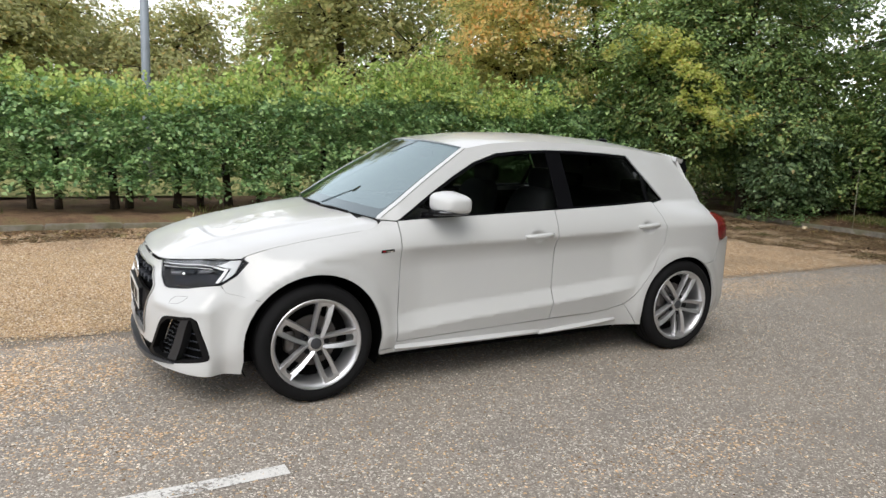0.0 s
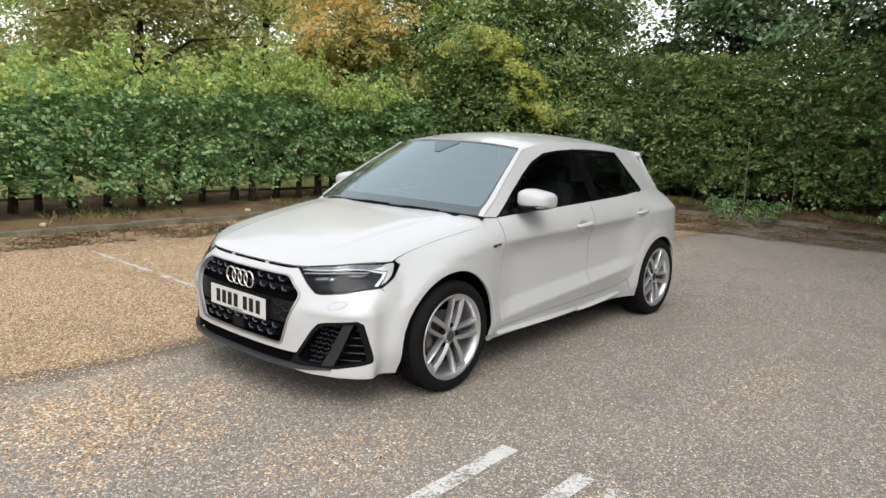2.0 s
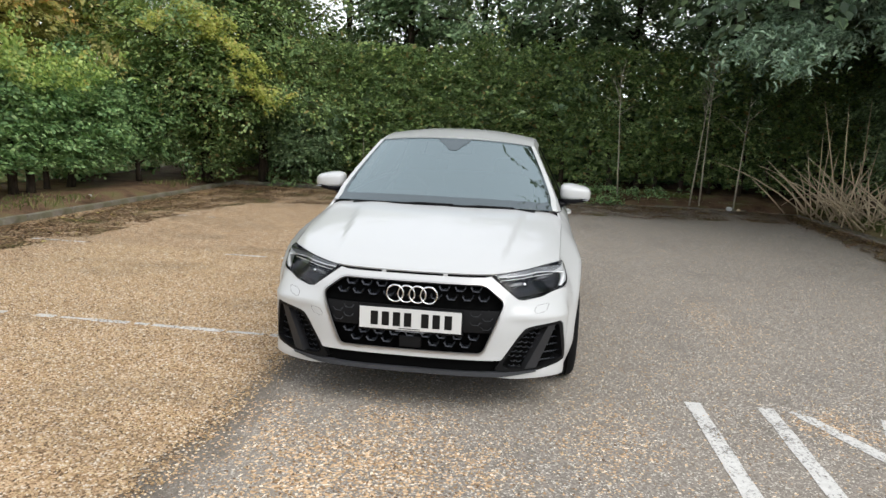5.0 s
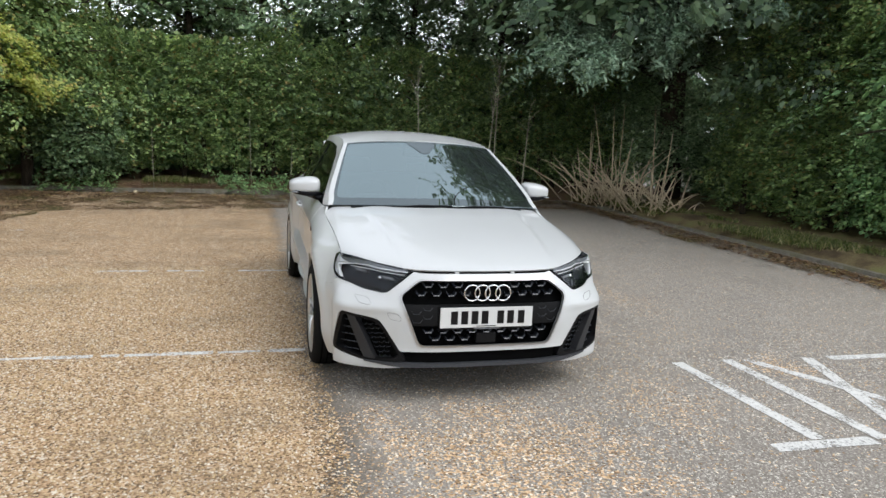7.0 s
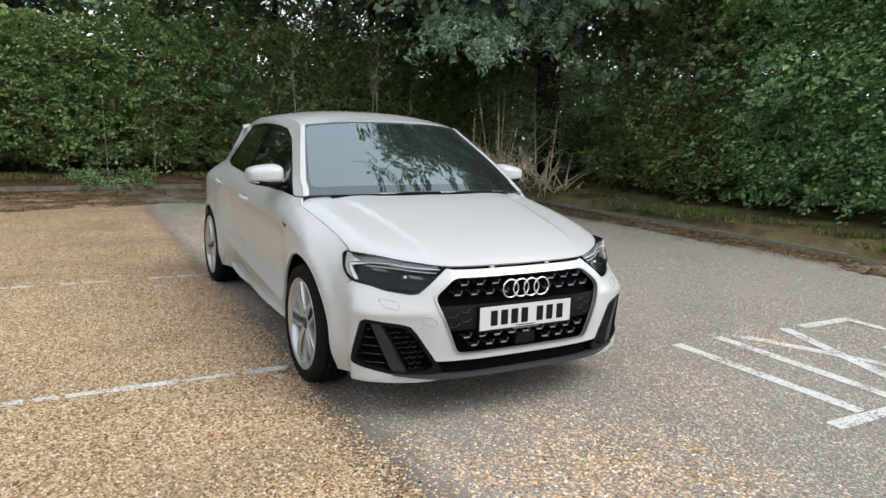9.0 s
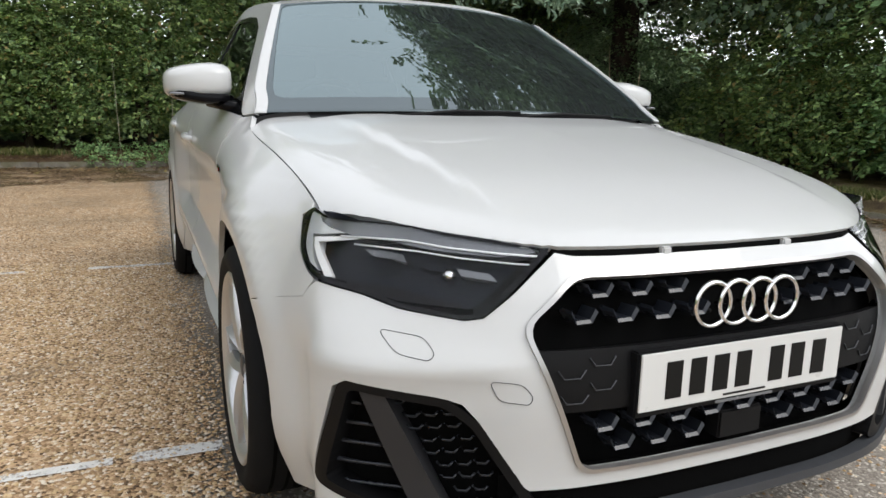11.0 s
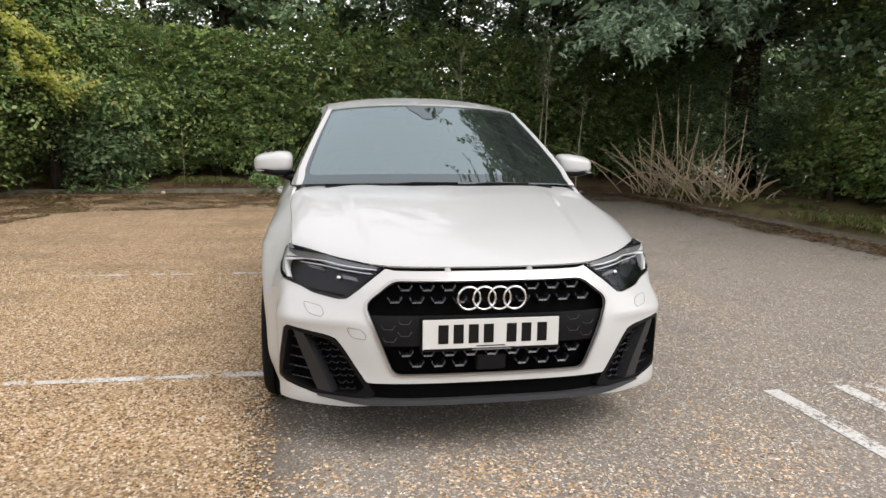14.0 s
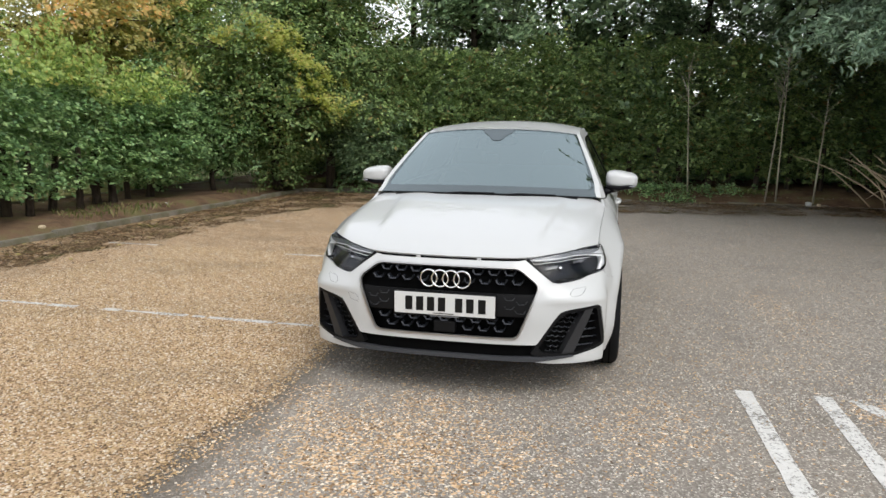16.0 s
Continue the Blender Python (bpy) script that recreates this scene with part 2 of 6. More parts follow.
def m_litter():
    """Dark leaf mould and moss, thinning out into the gravel."""
    g = Nodes("leaf_litter")
    cell = g.voronoi(46)
    rnd = g.add("ShaderNodeSeparateColor")
    g.link(cell.outputs["Color"], rnd.inputs[0])
    c = g.ramp(rnd.outputs[0], (0.0, (0.035, 0.022, 0.012)), (0.45, (0.10, 0.06, 0.032)), (0.75, (0.19, 0.12, 0.06)), (0.93, (0.34, 0.25, 0.14)))
    moss = g.ramp(g.noise(1.3, 5), (0.52, (0, 0, 0)), (0.64, (1, 1, 1)))
    c = g.mix(g.math("MULTIPLY", moss, 0.6), c, (0.075, 0.085, 0.025))
    p = g.principled(c, 0.95, 0.0, g.bump(g.math("ADD", cell.outputs["Distance"], g.noise(20, 5)), 0.9, 0.012), Specular_IOR_Level=0.2)
    keep = g.math("MULTIPLY", g.math("SUBTRACT", g.noise(1.5, 9, 0.68), 0.40), 5.0)
    tr = g.t.nodes.new("ShaderNodeBsdfTransparent")
    mx = g.t.nodes.new("ShaderNodeMixShader")
    g.link(g.math("GREATER_THAN", keep, rnd.outputs[1]), mx.inputs[0])
    g.link(tr.outputs[0], mx.inputs[1])
    g.link(p.outputs[0], mx.inputs[2])
    g.link(mx.outputs[0], g.out.inputs["Surface"])
    return g.mat


def m_grass_soil(name, tone, *colours):
    g = Nodes(name)
    a = g.noise(2.2, 7, 0.6)
    c = g.ramp(a, *colours)
    f = g.noise(60, 5)
    c = g.mix(0.6, c, g.ramp(f, (0.3, (0.45 * tone, 0.45 * tone, 0.45 * tone)), (0.7, (1.3 * tone, 1.3 * tone, 1.2 * tone))), "MULTIPLY")
    g.principled(c, 0.95, 0.0, g.bump(f, 0.8, 0.02), Specular_IOR_Level=0.2)
    return g.mat


def m_meadow():
    g = Nodes("rough_grass")
    c = g.ramp(g.noise(3.0, 7, 0.65), (0.3, (0.13, 0.15, 0.05)), (0.6, (0.30, 0.29, 0.12)), (0.8, (0.42, 0.38, 0.19)))
    g.principled(c, 0.95, 0.0, g.bump(g.noise(45, 5), 0.9, 0.03), Specular_IOR_Level=0.2)
    return g.mat


def m_line():
    """Road paint worn down to the stones."""
    g = Nodes("worn_white_paint")
    wear = g.math("ADD", g.math("MULTIPLY", g.noise(55, 6, 0.7), 0.75), g.math("MULTIPLY", g.noise(5, 4), 0.45))
    keep = g.ramp(wear, (0.60, (1, 1, 1)), (0.72, (0, 0, 0)))
    p = g.t.nodes.new("ShaderNodeBsdfPrincipled")
    g.link(g.mix(g.noise(25, 5), (0.48, 0.46, 0.43), (0.72, 0.71, 0.68)), p.inputs["Base Color"])
    p.inputs["Roughness"].default_value = 0.8
    g.link(g.bump(g.noise(95, 4), 0.5, 0.004), p.inputs["Normal"])
    tr = g.t.nodes.new("ShaderNodeBsdfTransparent")
    mx = g.t.nodes.new("ShaderNodeMixShader")
    g.link(keep, mx.inputs[0])
    g.link(tr.outputs[0], mx.inputs[1])
    g.link(p.outputs[0], mx.inputs[2])
    g.link(mx.outputs[0], g.out.inputs["Surface"])
    return g.mat


def m_bark(name, dark, light):
    g = Nodes(name)
    mp = g.add("ShaderNodeMapping")
    mp.inputs["Scale"].default_value = (9, 9, 2)
    g.link(g.coords(), mp.inputs["Vector"])
    f = g.noise(3, 7, 0.65, mp.outputs[0])
    g.principled(g.ramp(f, (0.3, dark), (0.7, light)), 0.9, 0.0, g.bump(f, 0.8, 0.02), Specular_IOR_Level=0.2)
    return g.mat


def m_kerb():
    g = Nodes("concrete_kerb")
    c = g.ramp(g.noise(3.5, 8, 0.65), (0.3, (0.11, 0.098, 0.078)), (0.55, (0.25, 0.228, 0.19)), (0.8, (0.38, 0.35, 0.30)))
    moss = g.ramp(g.noise(4, 6), (0.46, (0, 0, 0)), (0.60, (1, 1, 1)))
    c = g.mix(g.math("MULTIPLY", moss, 0.6), c, (0.10, 0.095, 0.035))
    g.principled(c, 0.92, 0.0, g.bump(g.noise(70, 6), 0.6, 0.006), Specular_IOR_Level=0.2)
    return g.mat


PAINT = m_paint()
BLACK = m_plain("satin_black_plastic", (0.006, 0.006, 0.0065), 0.5, grain=0.15, Specular_IOR_Level=0.14)
GLOSS_BLACK = m_plain("gloss_black_trim", (0.005, 0.005, 0.006), 0.14, Specular_IOR_Level=0.10)
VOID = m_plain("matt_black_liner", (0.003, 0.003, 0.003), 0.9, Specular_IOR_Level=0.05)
GREY = m_plain("grey_splitter", (0.042, 0.044, 0.049), 0.45, grain=0.1, Specular_IOR_Level=0.3)
SEAM = m_plain("panel_seam", (0.10, 0.10, 0.10), 0.7)
STRAKE = m_plain("dark_grey_strake", (0.026, 0.026, 0.028), 0.42, grain=0.1, Specular_IOR_Level=0.3)
SURROUND = m_plain("satin_grey_surround", (0.42, 0.41, 0.40), 0.33, 0.8)
CHROME = m_plain("chrome", (0.82, 0.82, 0.83), 0.12, 1.0, vary=0.03)
ALLOY = m_plain("silver_alloy", (0.54, 0.54, 0.55), 0.32, 0.75, scale=8, vary=0.05)
DISC = m_plain("brake_disc", (0.14, 0.13, 0.125), 0.45, 0.8)
RUBBER = m_plain("tyre_rubber", (0.009, 0.009, 0.0095), 0.8, grain=0.2, vary=0.3, Specular_IOR_Level=0.12)
FIN = m_plain("satin_black_fin", (0.014, 0.016, 0.021), 0.28, Specular_IOR_Level=0.5)
GLASS_F = m_glass("windscreen_glass", (0.14, 0.16, 0.16), (0.80, 0.97, 1.0), 0.008, 3.75, 0.03)
FRIT = m_glass("printed_glass_border", (0.02, 0.02, 0.022), (0.84, 0.96, 1.0), 0.01, 2.5, 0.03)
GLASS_S = m_glass("tinted_side_glass", (0.16, 0.17, 0.17), ior=1.3)
GLASS_D = m_glass("clear_door_glass", (0.42, 0.46, 0.46), ior=1.32)
LENS = m_glass("headlamp_lens", (0.95, 0.96, 0.97), ior=1.27)
LAMP_DARK = m_plain("lamp_housing", (0.010, 0.012, 0.017), 0.15, Specular_IOR_Level=0.12)
LAMP_GREY = m_plain("lamp_bezel", (0.66, 0.67, 0.68), 0.3, 0.1)
LAMP_MID = m_plain("lamp_step", (0.17, 0.175, 0.185), 0.25, 0.2)
LAMP_WHITE = m_plain("light_guide", (0.93, 0.94, 0.95), 0.25)
RED = m_plain("red_tail_lens", (0.20, 0.006, 0.012), 0.12, Coat_Weight=1.0)
PLATE_W = m_plain("plate_white", (0.60, 0.60, 0.585), 0.3, vary=0.03)
PLATE_K = m_plain("plate_black", (0.006, 0.006, 0.006), 0.4, Specular_IOR_Level=0.2)
CABIN = m_plain("dark_cabin_fabric", (0.022, 0.022, 0.024), 0.85, grain=0.2)
CABIN_L = m_plain("grey_cabin_plastic", (0.05, 0.05, 0.053), 0.6)
ASPHALT, GRAVEL, LITTER = m_asphalt(), m_gravel(), m_litter()
VERGE, MEADOW, LINE, KERB = m_grass_soil("soil_and_litter", 1.25, (0.3, (0.060, 0.036, 0.024)), (0.5, (0.16, 0.100, 0.062)), (0.7, (0.15, 0.135, 0.060))), m_meadow(), m_line(), m_kerb()
VERGE_DRY = m_grass_soil("grassy_verge", 1.6, (0.34, (0.065, 0.045, 0.028)), (0.54, (0.15, 0.115, 0.060)), (0.72, (0.16, 0.170, 0.060)))
BARK = m_bark("dark_bark", (0.018, 0.013, 0.010), (0.075, 0.058, 0.042))
STEM = m_bark("pale_dry_stem", (0.40, 0.31, 0.20), (0.72, 0.60, 0.42))
SAPLING = m_bark("pale_grey_sapling_bark", (0.24, 0.21, 0.155), (0.50, 0.46, 0.37))
POLE = m_plain("galvanised_steel", (0.22, 0.25, 0.28), 0.55, 0.3)
LEAF_A = m_leaf("hornbeam_leaf", (0.105, 0.205, 0.085), (0.300, 0.480, 0.195), (0.580, 0.760, 0.350))
LEAF_G = m_leaf("yellowing_green_leaf", (0.20, 0.31, 0.08), (0.46, 0.60, 0.17), (0.72, 0.82, 0.30), (0.78, 0.68, 0.22), 0.10, 0.5)
# darker copy of the hornbeam leaf, with hedge shade put into its colour
LEAF_B = m_leaf("shade_tinted_leaf", (0.100, 0.170, 0.062), (0.270, 0.395, 0.145), (0.52, 0.65, 0.245), (0.42, 0.32, 0.12), 0.06)
LEAF_C = m_leaf("dark_green_leaf", (0.095, 0.165, 0.085), (0.27, 0.395, 0.205), (0.50, 0.64, 0.35))
# LEAF_C made darker: the deep shade in these trees is part of the colour
LEAF_D = m_leaf("deep_green_leaf_darkened_for_shade", (0.045, 0.080, 0.042), (0.125, 0.190, 0.100), (0.26, 0.35, 0.19))
LEAF_Z = m_leaf("olive_yellow_leaf", (0.30, 0.32, 0.14), (0.47, 0.47, 0.21), (0.64, 0.61, 0.30), (0.66, 0.48, 0.20), 0.10, 0.55)
LEAF_W = m_leaf("blue_green_narrow_leaf", (0.15, 0.23, 0.16), (0.38, 0.53, 0.38), (0.62, 0.78, 0.57))
LEAF_O = m_leaf("orange_autumn_leaf", (0.64, 0.50, 0.19), (0.86, 0.67, 0.28), (0.94, 0.78, 0.38), (0.92, 0.52, 0.19), 0.22, 0.6)
LEAF_Y = m_leaf("yellow_green_leaf", (0.50, 0.49, 0.20), (0.74, 0.70, 0.30), (0.90, 0.84, 0.42), (0.80, 0.58, 0.26), 0.10, 0.6)
LEAF_L = m_leaf("lime_yellow_leaf", (0.46, 0.52, 0.13), (0.66, 0.68, 0.20), (0.86, 0.84, 0.34), (0.86, 0.66, 0.24), 0.08, 0.6)

# ---- mesh helpers ----
from mathutils.geometry import delaunay_2d_cdt


def link_mesh(name, verts, faces, material, parent=None, label="", smooth=True):
    me = bpy.data.meshes.new(name)
    me.from_pydata(verts, [], faces)
    me.update()
    if smooth:
        me.polygons.foreach_set("use_smooth", [True] * len(me.polygons))
    me.materials.append(material)
    ob = new(name, me)
    if parent is not None:
        ob.parent = parent
    if label:
        tagged(ob, label)
    return ob


def part(name, bm, material, parent=None, label="", smooth=True):
    """Link a bmesh as ONE mesh object under a thing or under a part."""
    me = bpy.data.meshes.new(name)
    bmesh.ops.recalc_face_normals(bm, faces=bm.faces)
    bm.to_mesh(me)
    bm.free()
    if smooth:
        me.polygons.foreach_set("use_smooth", [True] * len(me.polygons))
        me.set_sharp_from_angle(angle=radians(38))
    me.materials.append(material)
    ob = new(name, me)
    if parent is not None:
        ob.parent = parent
    if label:
        tagged(ob, label)
    return ob


def pchip(xs, ys):
    """A smooth curve through points that does not overshoot."""
    xs, ys = np.array(xs, float), np.array(ys, float)
    h, d = np.diff(xs), np.diff(ys) / np.diff(xs)
    m = np.zeros(len(xs))
    m[0], m[-1] = d[0], d[-1]
    for i in range(1, len(xs) - 1):
        if d[i - 1] * d[i] > 0:
            w1, w2 = 2 * h[i] + h[i - 1], h[i] + 2 * h[i - 1]
            m[i] = (w1 + w2) / (w1 / d[i - 1] + w2 / d[i])

    def f(x):
        x = np.clip(np.asarray(x, float), xs[0], xs[-1])
        i = np.clip(np.searchsorted(xs, x) - 1, 0, len(h) - 1)
        t = (x - xs[i]) / h[i]
        return (2 * t**3 - 3 * t**2 + 1) * ys[i] + (t**3 - 2 * t**2 + t) * h[i] * m[i] + (3 * t**2 - 2 * t**3) * ys[i + 1] + (t**3 - t**2) * h[i] * m[i + 1]

    return f


def smooth01(t):
    t = np.clip(t, 0, 1)
    return t * t * (3 - 2 * t)


def inside(poly, pts):
    """Which points lie in a closed polygon."""
    poly, pts = np.asarray(poly, float), np.asarray(pts, float)
    a, b = poly, np.roll(poly, -1, 0)
    x, y = pts[:, 0][:, None], pts[:, 1][:, None]
    cross = (a[:, 1] > y) != (b[:, 1] > y)
    dy = np.where(b[:, 1] == a[:, 1], 1e-12, b[:, 1] - a[:, 1])
    at = (b[:, 0] - a[:, 0]) * (y - a[:, 1]) / dy + a[:, 0]
    return (cross & (x < at)).sum(1) % 2 == 1


def rounded(poly, r, n=5):
    """A polygon with its corners rounded."""
    poly = np.asarray(poly, float)
    out = []
    for i in range(len(poly)):
        p, a, b = poly[i], poly[i - 1], poly[(i + 1) % len(poly)]
        u, v = a - p, b - p
        k = min(r, 0.45 * np.linalg.norm(u), 0.45 * np.linalg.norm(v))
        s, e = p + u / np.linalg.norm(u) * k, p + v / np.linalg.norm(v) * k
        for t in np.linspace(0, 1, n):
            out.append((1 - t) ** 2 * s + 2 * t * (1 - t) * p + t**2 * e)
    return np.array(out)


def resampled(poly, step):
    out = []
    for a, b in zip(poly, np.roll(poly, -1, 0)):
        n = max(1, int(math.ceil(np.linalg.norm(b - a) / step)))
        out += [a + (b - a) * k / n for k in range(n)]
    return np.array(out)


def sheet(outline, shape, step, depth=0.012, holes=(), centre=(1.2, 0, 0.55), lift=0.0, lines=()):
    """A panel cut to an outline in a plane and laid on a curved shape, with its rim turned in. Gives verts and faces."""
    loops = [resampled(np.asarray(o, float), step) for o in (outline, *holes)]
    pts, edges = [], []
    for loop in loops:
        k = len(pts)
        pts += [tuple(p) for p in loop]
        edges += [(k + i, k + (i + 1) % len(loop)) for i in range(len(loop))]
    for line in lines:
        # fold lines that the mesh has to follow
        line = np.array([p for a, b in zip(line, line[1:]) for p in (np.array(a) + (np.array(b) - np.array(a)) * k / 4 for k in range(4))])
        ok = inside(loops[0], line) & (np.array([((np.array(pts[: len(loops[0])]) - p) ** 2).sum(1).min() for p in line]) > (0.5 * step) ** 2)
        k = len(pts)
        good = np.flatnonzero(ok)
        pts += [tuple(line[i]) for i in good]
        edges += [(k + i, k + i + 1) for i in range(len(good) - 1) if good[i + 1] == good[i] + 1]
    rim = np.array(pts)
    lo, hi = loops[0].min(0), loops[0].max(0)
    gx, gy = np.meshgrid(np.arange(lo[0] + step / 2, hi[0], step), np.arange(lo[1] + step / 2, hi[1], step))
    grid = np.stack([gx.ravel(), gy.ravel()], 1)
    if len(grid):
        ok = inside(loops[0], grid)
        for h in loops[1:]:
            ok &= ~inside(h, grid)
        grid = grid[ok]
    if len(grid):
        near = np.array([((rim - g) ** 2).sum(1).min() for g in grid])
        grid = grid[near > (0.45 * step) ** 2]
        pts += [tuple(p) for p in grid]
    vs, _, fs, *_ = delaunay_2d_cdt([Vector(p) for p in pts], edges, [], 0, 1e-7)
    flat = np.array([(v.x, v.y) for v in vs])
    tri = np.array([f for f in fs if len(f) == 3])
    mid = flat[tri].mean(1)
    ok = inside(loops[0], mid)
    for h in loops[1:]:
        ok &= ~inside(h, mid)
    tri = tri[ok]
    co = np.array(shape(flat[:, 0], flat[:, 1]), float).T
    nor = np.cross(co[tri[:, 1]] - co[tri[:, 0]], co[tri[:, 2]] - co[tri[:, 0]])
    outward = co[tri].mean(1) - np.array(centre)
    if (nor * outward).sum() < 0:
        tri, nor = tri[:, ::-1], -nor
    vn = np.zeros_like(co)
    for k in range(3):
        np.add.at(vn, tri[:, k], nor)
    vn /= np.maximum(np.linalg.norm(vn, axis=1), 1e-12)[:, None]
    faces = [tuple(int(i) for i in f) for f in tri]
    e = 0.003
    du = np.array(shape(flat[:, 0] + e, flat[:, 1]), float).T - np.array(shape(flat[:, 0] - e, flat[:, 1]), float).T
    dv = np.array(shape(flat[:, 0], flat[:, 1] + e), float).T - np.array(shape(flat[:, 0], flat[:, 1] - e), float).T
    an = np.cross(du, dv)
    size = np.linalg.norm(an, axis=1)
    an = an / np.maximum(size, 1e-12)[:, None]
    if (an * vn).sum() < 0:
        an = -an
    an = np.where((size < 1e-9)[:, None], vn, an)
    vn = an
    co = co + vn * lift
    verts = [tuple(v) for v in co]
    normals = [tuple(v) for v in an]
    if depth:
        count = {}
        for f in faces:
            for a, b in zip(f, f[1:] + f[:1]):
                count[(a, b)] = count.get((a, b), 0) + 1
        for a, b in [e for e in count if (e[1], e[0]) not in count]:
            k = len(verts)
            verts += [tuple(co[a]), tuple(co[b]), tuple(co[b] - vn[b] * depth), tuple(co[a] - vn[a] * depth)]
            faces.append((k + 1, k, k + 3, k + 2))
            out = np.cross(co[b] - co[a], vn[a])
            normals += [tuple(out / max(np.linalg.norm(out), 1e-9))] * 4
    return verts, faces, normals


def panel(name, outline, shape, step, material, parent, label="", depth=0.012, holes=(), lift=0.0, lines=()):
    v, f, n = sheet(outline, shape, step, depth, holes, lift=lift, lines=lines)
    ob = link_mesh(name, v, f, material, parent, label)
    ob.data.normals_split_custom_set_from_vertices(n)
    return ob


def lathe(name, profile, material, parent, axis=(0, 1, 0), at=(0, 0, 0), seg=48, label=""):
    """Turn a profile of (radius, along) round an axis."""
    ax = Vector(axis).normalized()
    u = ax.orthogonal().normalized()
    w = ax.cross(u)
    verts, faces = [], []
    for r, h in profile:
        for k in range(seg):
            a = 2 * math.pi * k / seg
            verts.append(tuple(Vector(at) + ax * h + (u * math.cos(a) + w * math.sin(a)) * r))
    for i in range(len(profile) - 1):
        for k in range(seg):
            faces.append((i * seg + k, i * seg + (k + 1) % seg, (i + 1) * seg + (k + 1) % seg, (i + 1) * seg + k))
    ob = link_mesh(name, verts, faces, material, parent, label)
    ob.data.set_sharp_from_angle(angle=radians(40))
    return ob


def blob(name, at, half, material, parent, power=0.35, seg=24, rings=14, bend=None, label=""):
    """A rounded block (superellipsoid); bend moves its points."""
    verts, faces = [], []

    def s(v):
        return math.copysign(abs(v) ** power, v)

    for i in range(rings + 1):
        p = -math.pi / 2 + math.pi * i / rings
        for k in range(seg):
            a = 2 * math.pi * k / seg
            v = Vector((s(math.cos(p)) * s(math.cos(a)) * half[0], s(math.cos(p)) * s(math.sin(a)) * half[1], s(math.sin(p)) * half[2]))
            if bend:
                v = Vector(bend(v))
            verts.append(tuple(v + Vector(at)))
    for i in range(rings):
        for k in range(seg):
            faces.append((i * seg + k, i * seg + (k + 1) % seg, (i + 1) * seg + (k + 1) % seg, (i + 1) * seg + k))
    bm = bmesh.new()
    vs = [bm.verts.new(v) for v in verts]
    for f in faces:
        bm.faces.new([vs[i] for i in f])
    bmesh.ops.remove_doubles(bm, verts=bm.verts, dist=1e-5)
    return part(name, bm, material, parent, label)


def tube_data(path, radii, seg=6):
    """Verts and faces of a tapering tube along a path."""
    verts, faces = [], []
    path = [Vector(p) for p in path]
    for i, p in enumerate(path):
        d = (path[min(i + 1, len(path) - 1)] - path[max(i - 1, 0)]).normalized()
        u = d.cross(Vector((0.31, 0.87, 0.4))).normalized()
        w = d.cross(u)
        for k in range(seg):
            a = 2 * math.pi * k / seg
            verts.append(tuple(p + (u * math.cos(a) + w * math.sin(a)) * radii[i]))
    for i in range(len(path) - 1):
        for k in range(seg):
            faces.append((i * seg + k, i * seg + (k + 1) % seg, (i + 1) * seg + (k + 1) % seg, (i + 1) * seg + k))
    faces.append(tuple(range(seg))[::-1])
    faces.append(tuple((len(path) - 1) * seg + k for k in range(seg)))
    return verts, faces


def tubes(name, items, material, parent=None, label="", seg=6):
    """Several tubes that are one grown piece, as one mesh."""
    verts, faces = [], []
    for path, radii in items:
        v, f = tube_data(path, radii, seg)
        k = len(verts)
        verts += v
        faces += [tuple(i + k for i in q) for q in f]
    return link_mesh(name, verts, faces, material, parent, label)


def box_bm(bm, lo, hi, bevel=0.0):
    r = bmesh.ops.create_cube(bm, size=1.0)
    for v in r["verts"]:
        for k in range(3):
            v.co[k] = lo[k] if v.co[k] < 0 else hi[k]
    if bevel:
        edges = {e for v in r["verts"] for e in v.link_edges}
        bmesh.ops.bevel(bm, geom=list(edges), offset=bevel, segments=2, affect="EDGES")


def box(name, lo, hi, material, parent, bevel=0.004, label=""):
    bm = bmesh.new()
    box_bm(bm, lo, hi, bevel)
    return part(name, bm, material, parent, label)


def prism(name, poly, to3d, back, material, parent, label="", bevel=0.0):
    """A flat polygon raised into a solid: front face by to3d, thickness along back."""
    bm = bmesh.new()
    front = [bm.verts.new(to3d(*p)) for p in poly]
    rear = [bm.verts.new(Vector(to3d(*p)) + Vector(back)) for p in poly]
    bm.faces.new(front)
    bm.faces.new(rear[::-1])
    for i in range(len(poly)):
        j = (i + 1) % len(poly)
        bm.faces.new((front[j], front[i], rear[i], rear[j]))
    if bevel:
        bmesh.ops.bevel(bm, geom=[e for e in bm.edges], offset=bevel, segments=1, affect="EDGES")
    return part(name, bm, material, parent, label)


def thing(name, label, category, at=(0, 0, 0), group="", kind=""):
    ob = new(name)
    ob.location = at
    ob.empty_display_size = 0.1
    return tagged(ob, label, category, group, kind)


# ---- ground ----


def waves(seed, n=7, lo=0.6, hi=5.0):
    """A smooth random function of two numbers, about -1 to 1."""
    r = np.random.default_rng(seed)
    k = np.exp(r.uniform(math.log(lo), math.log(hi), n))
    th, ph = r.uniform(0, 2 * math.pi, n), r.uniform(0, 2 * math.pi, n)
    amp = k**-0.5
    amp /= amp.sum()

    def f(a, b):
        a, b = np.asarray(a, float), np.asarray(b, float)
        return sum(m * np.sin(kk * (a * math.cos(t) + b * math.sin(t)) + p) for m, kk, t, p in zip(amp, k, th, ph)) * 1.6

    return f


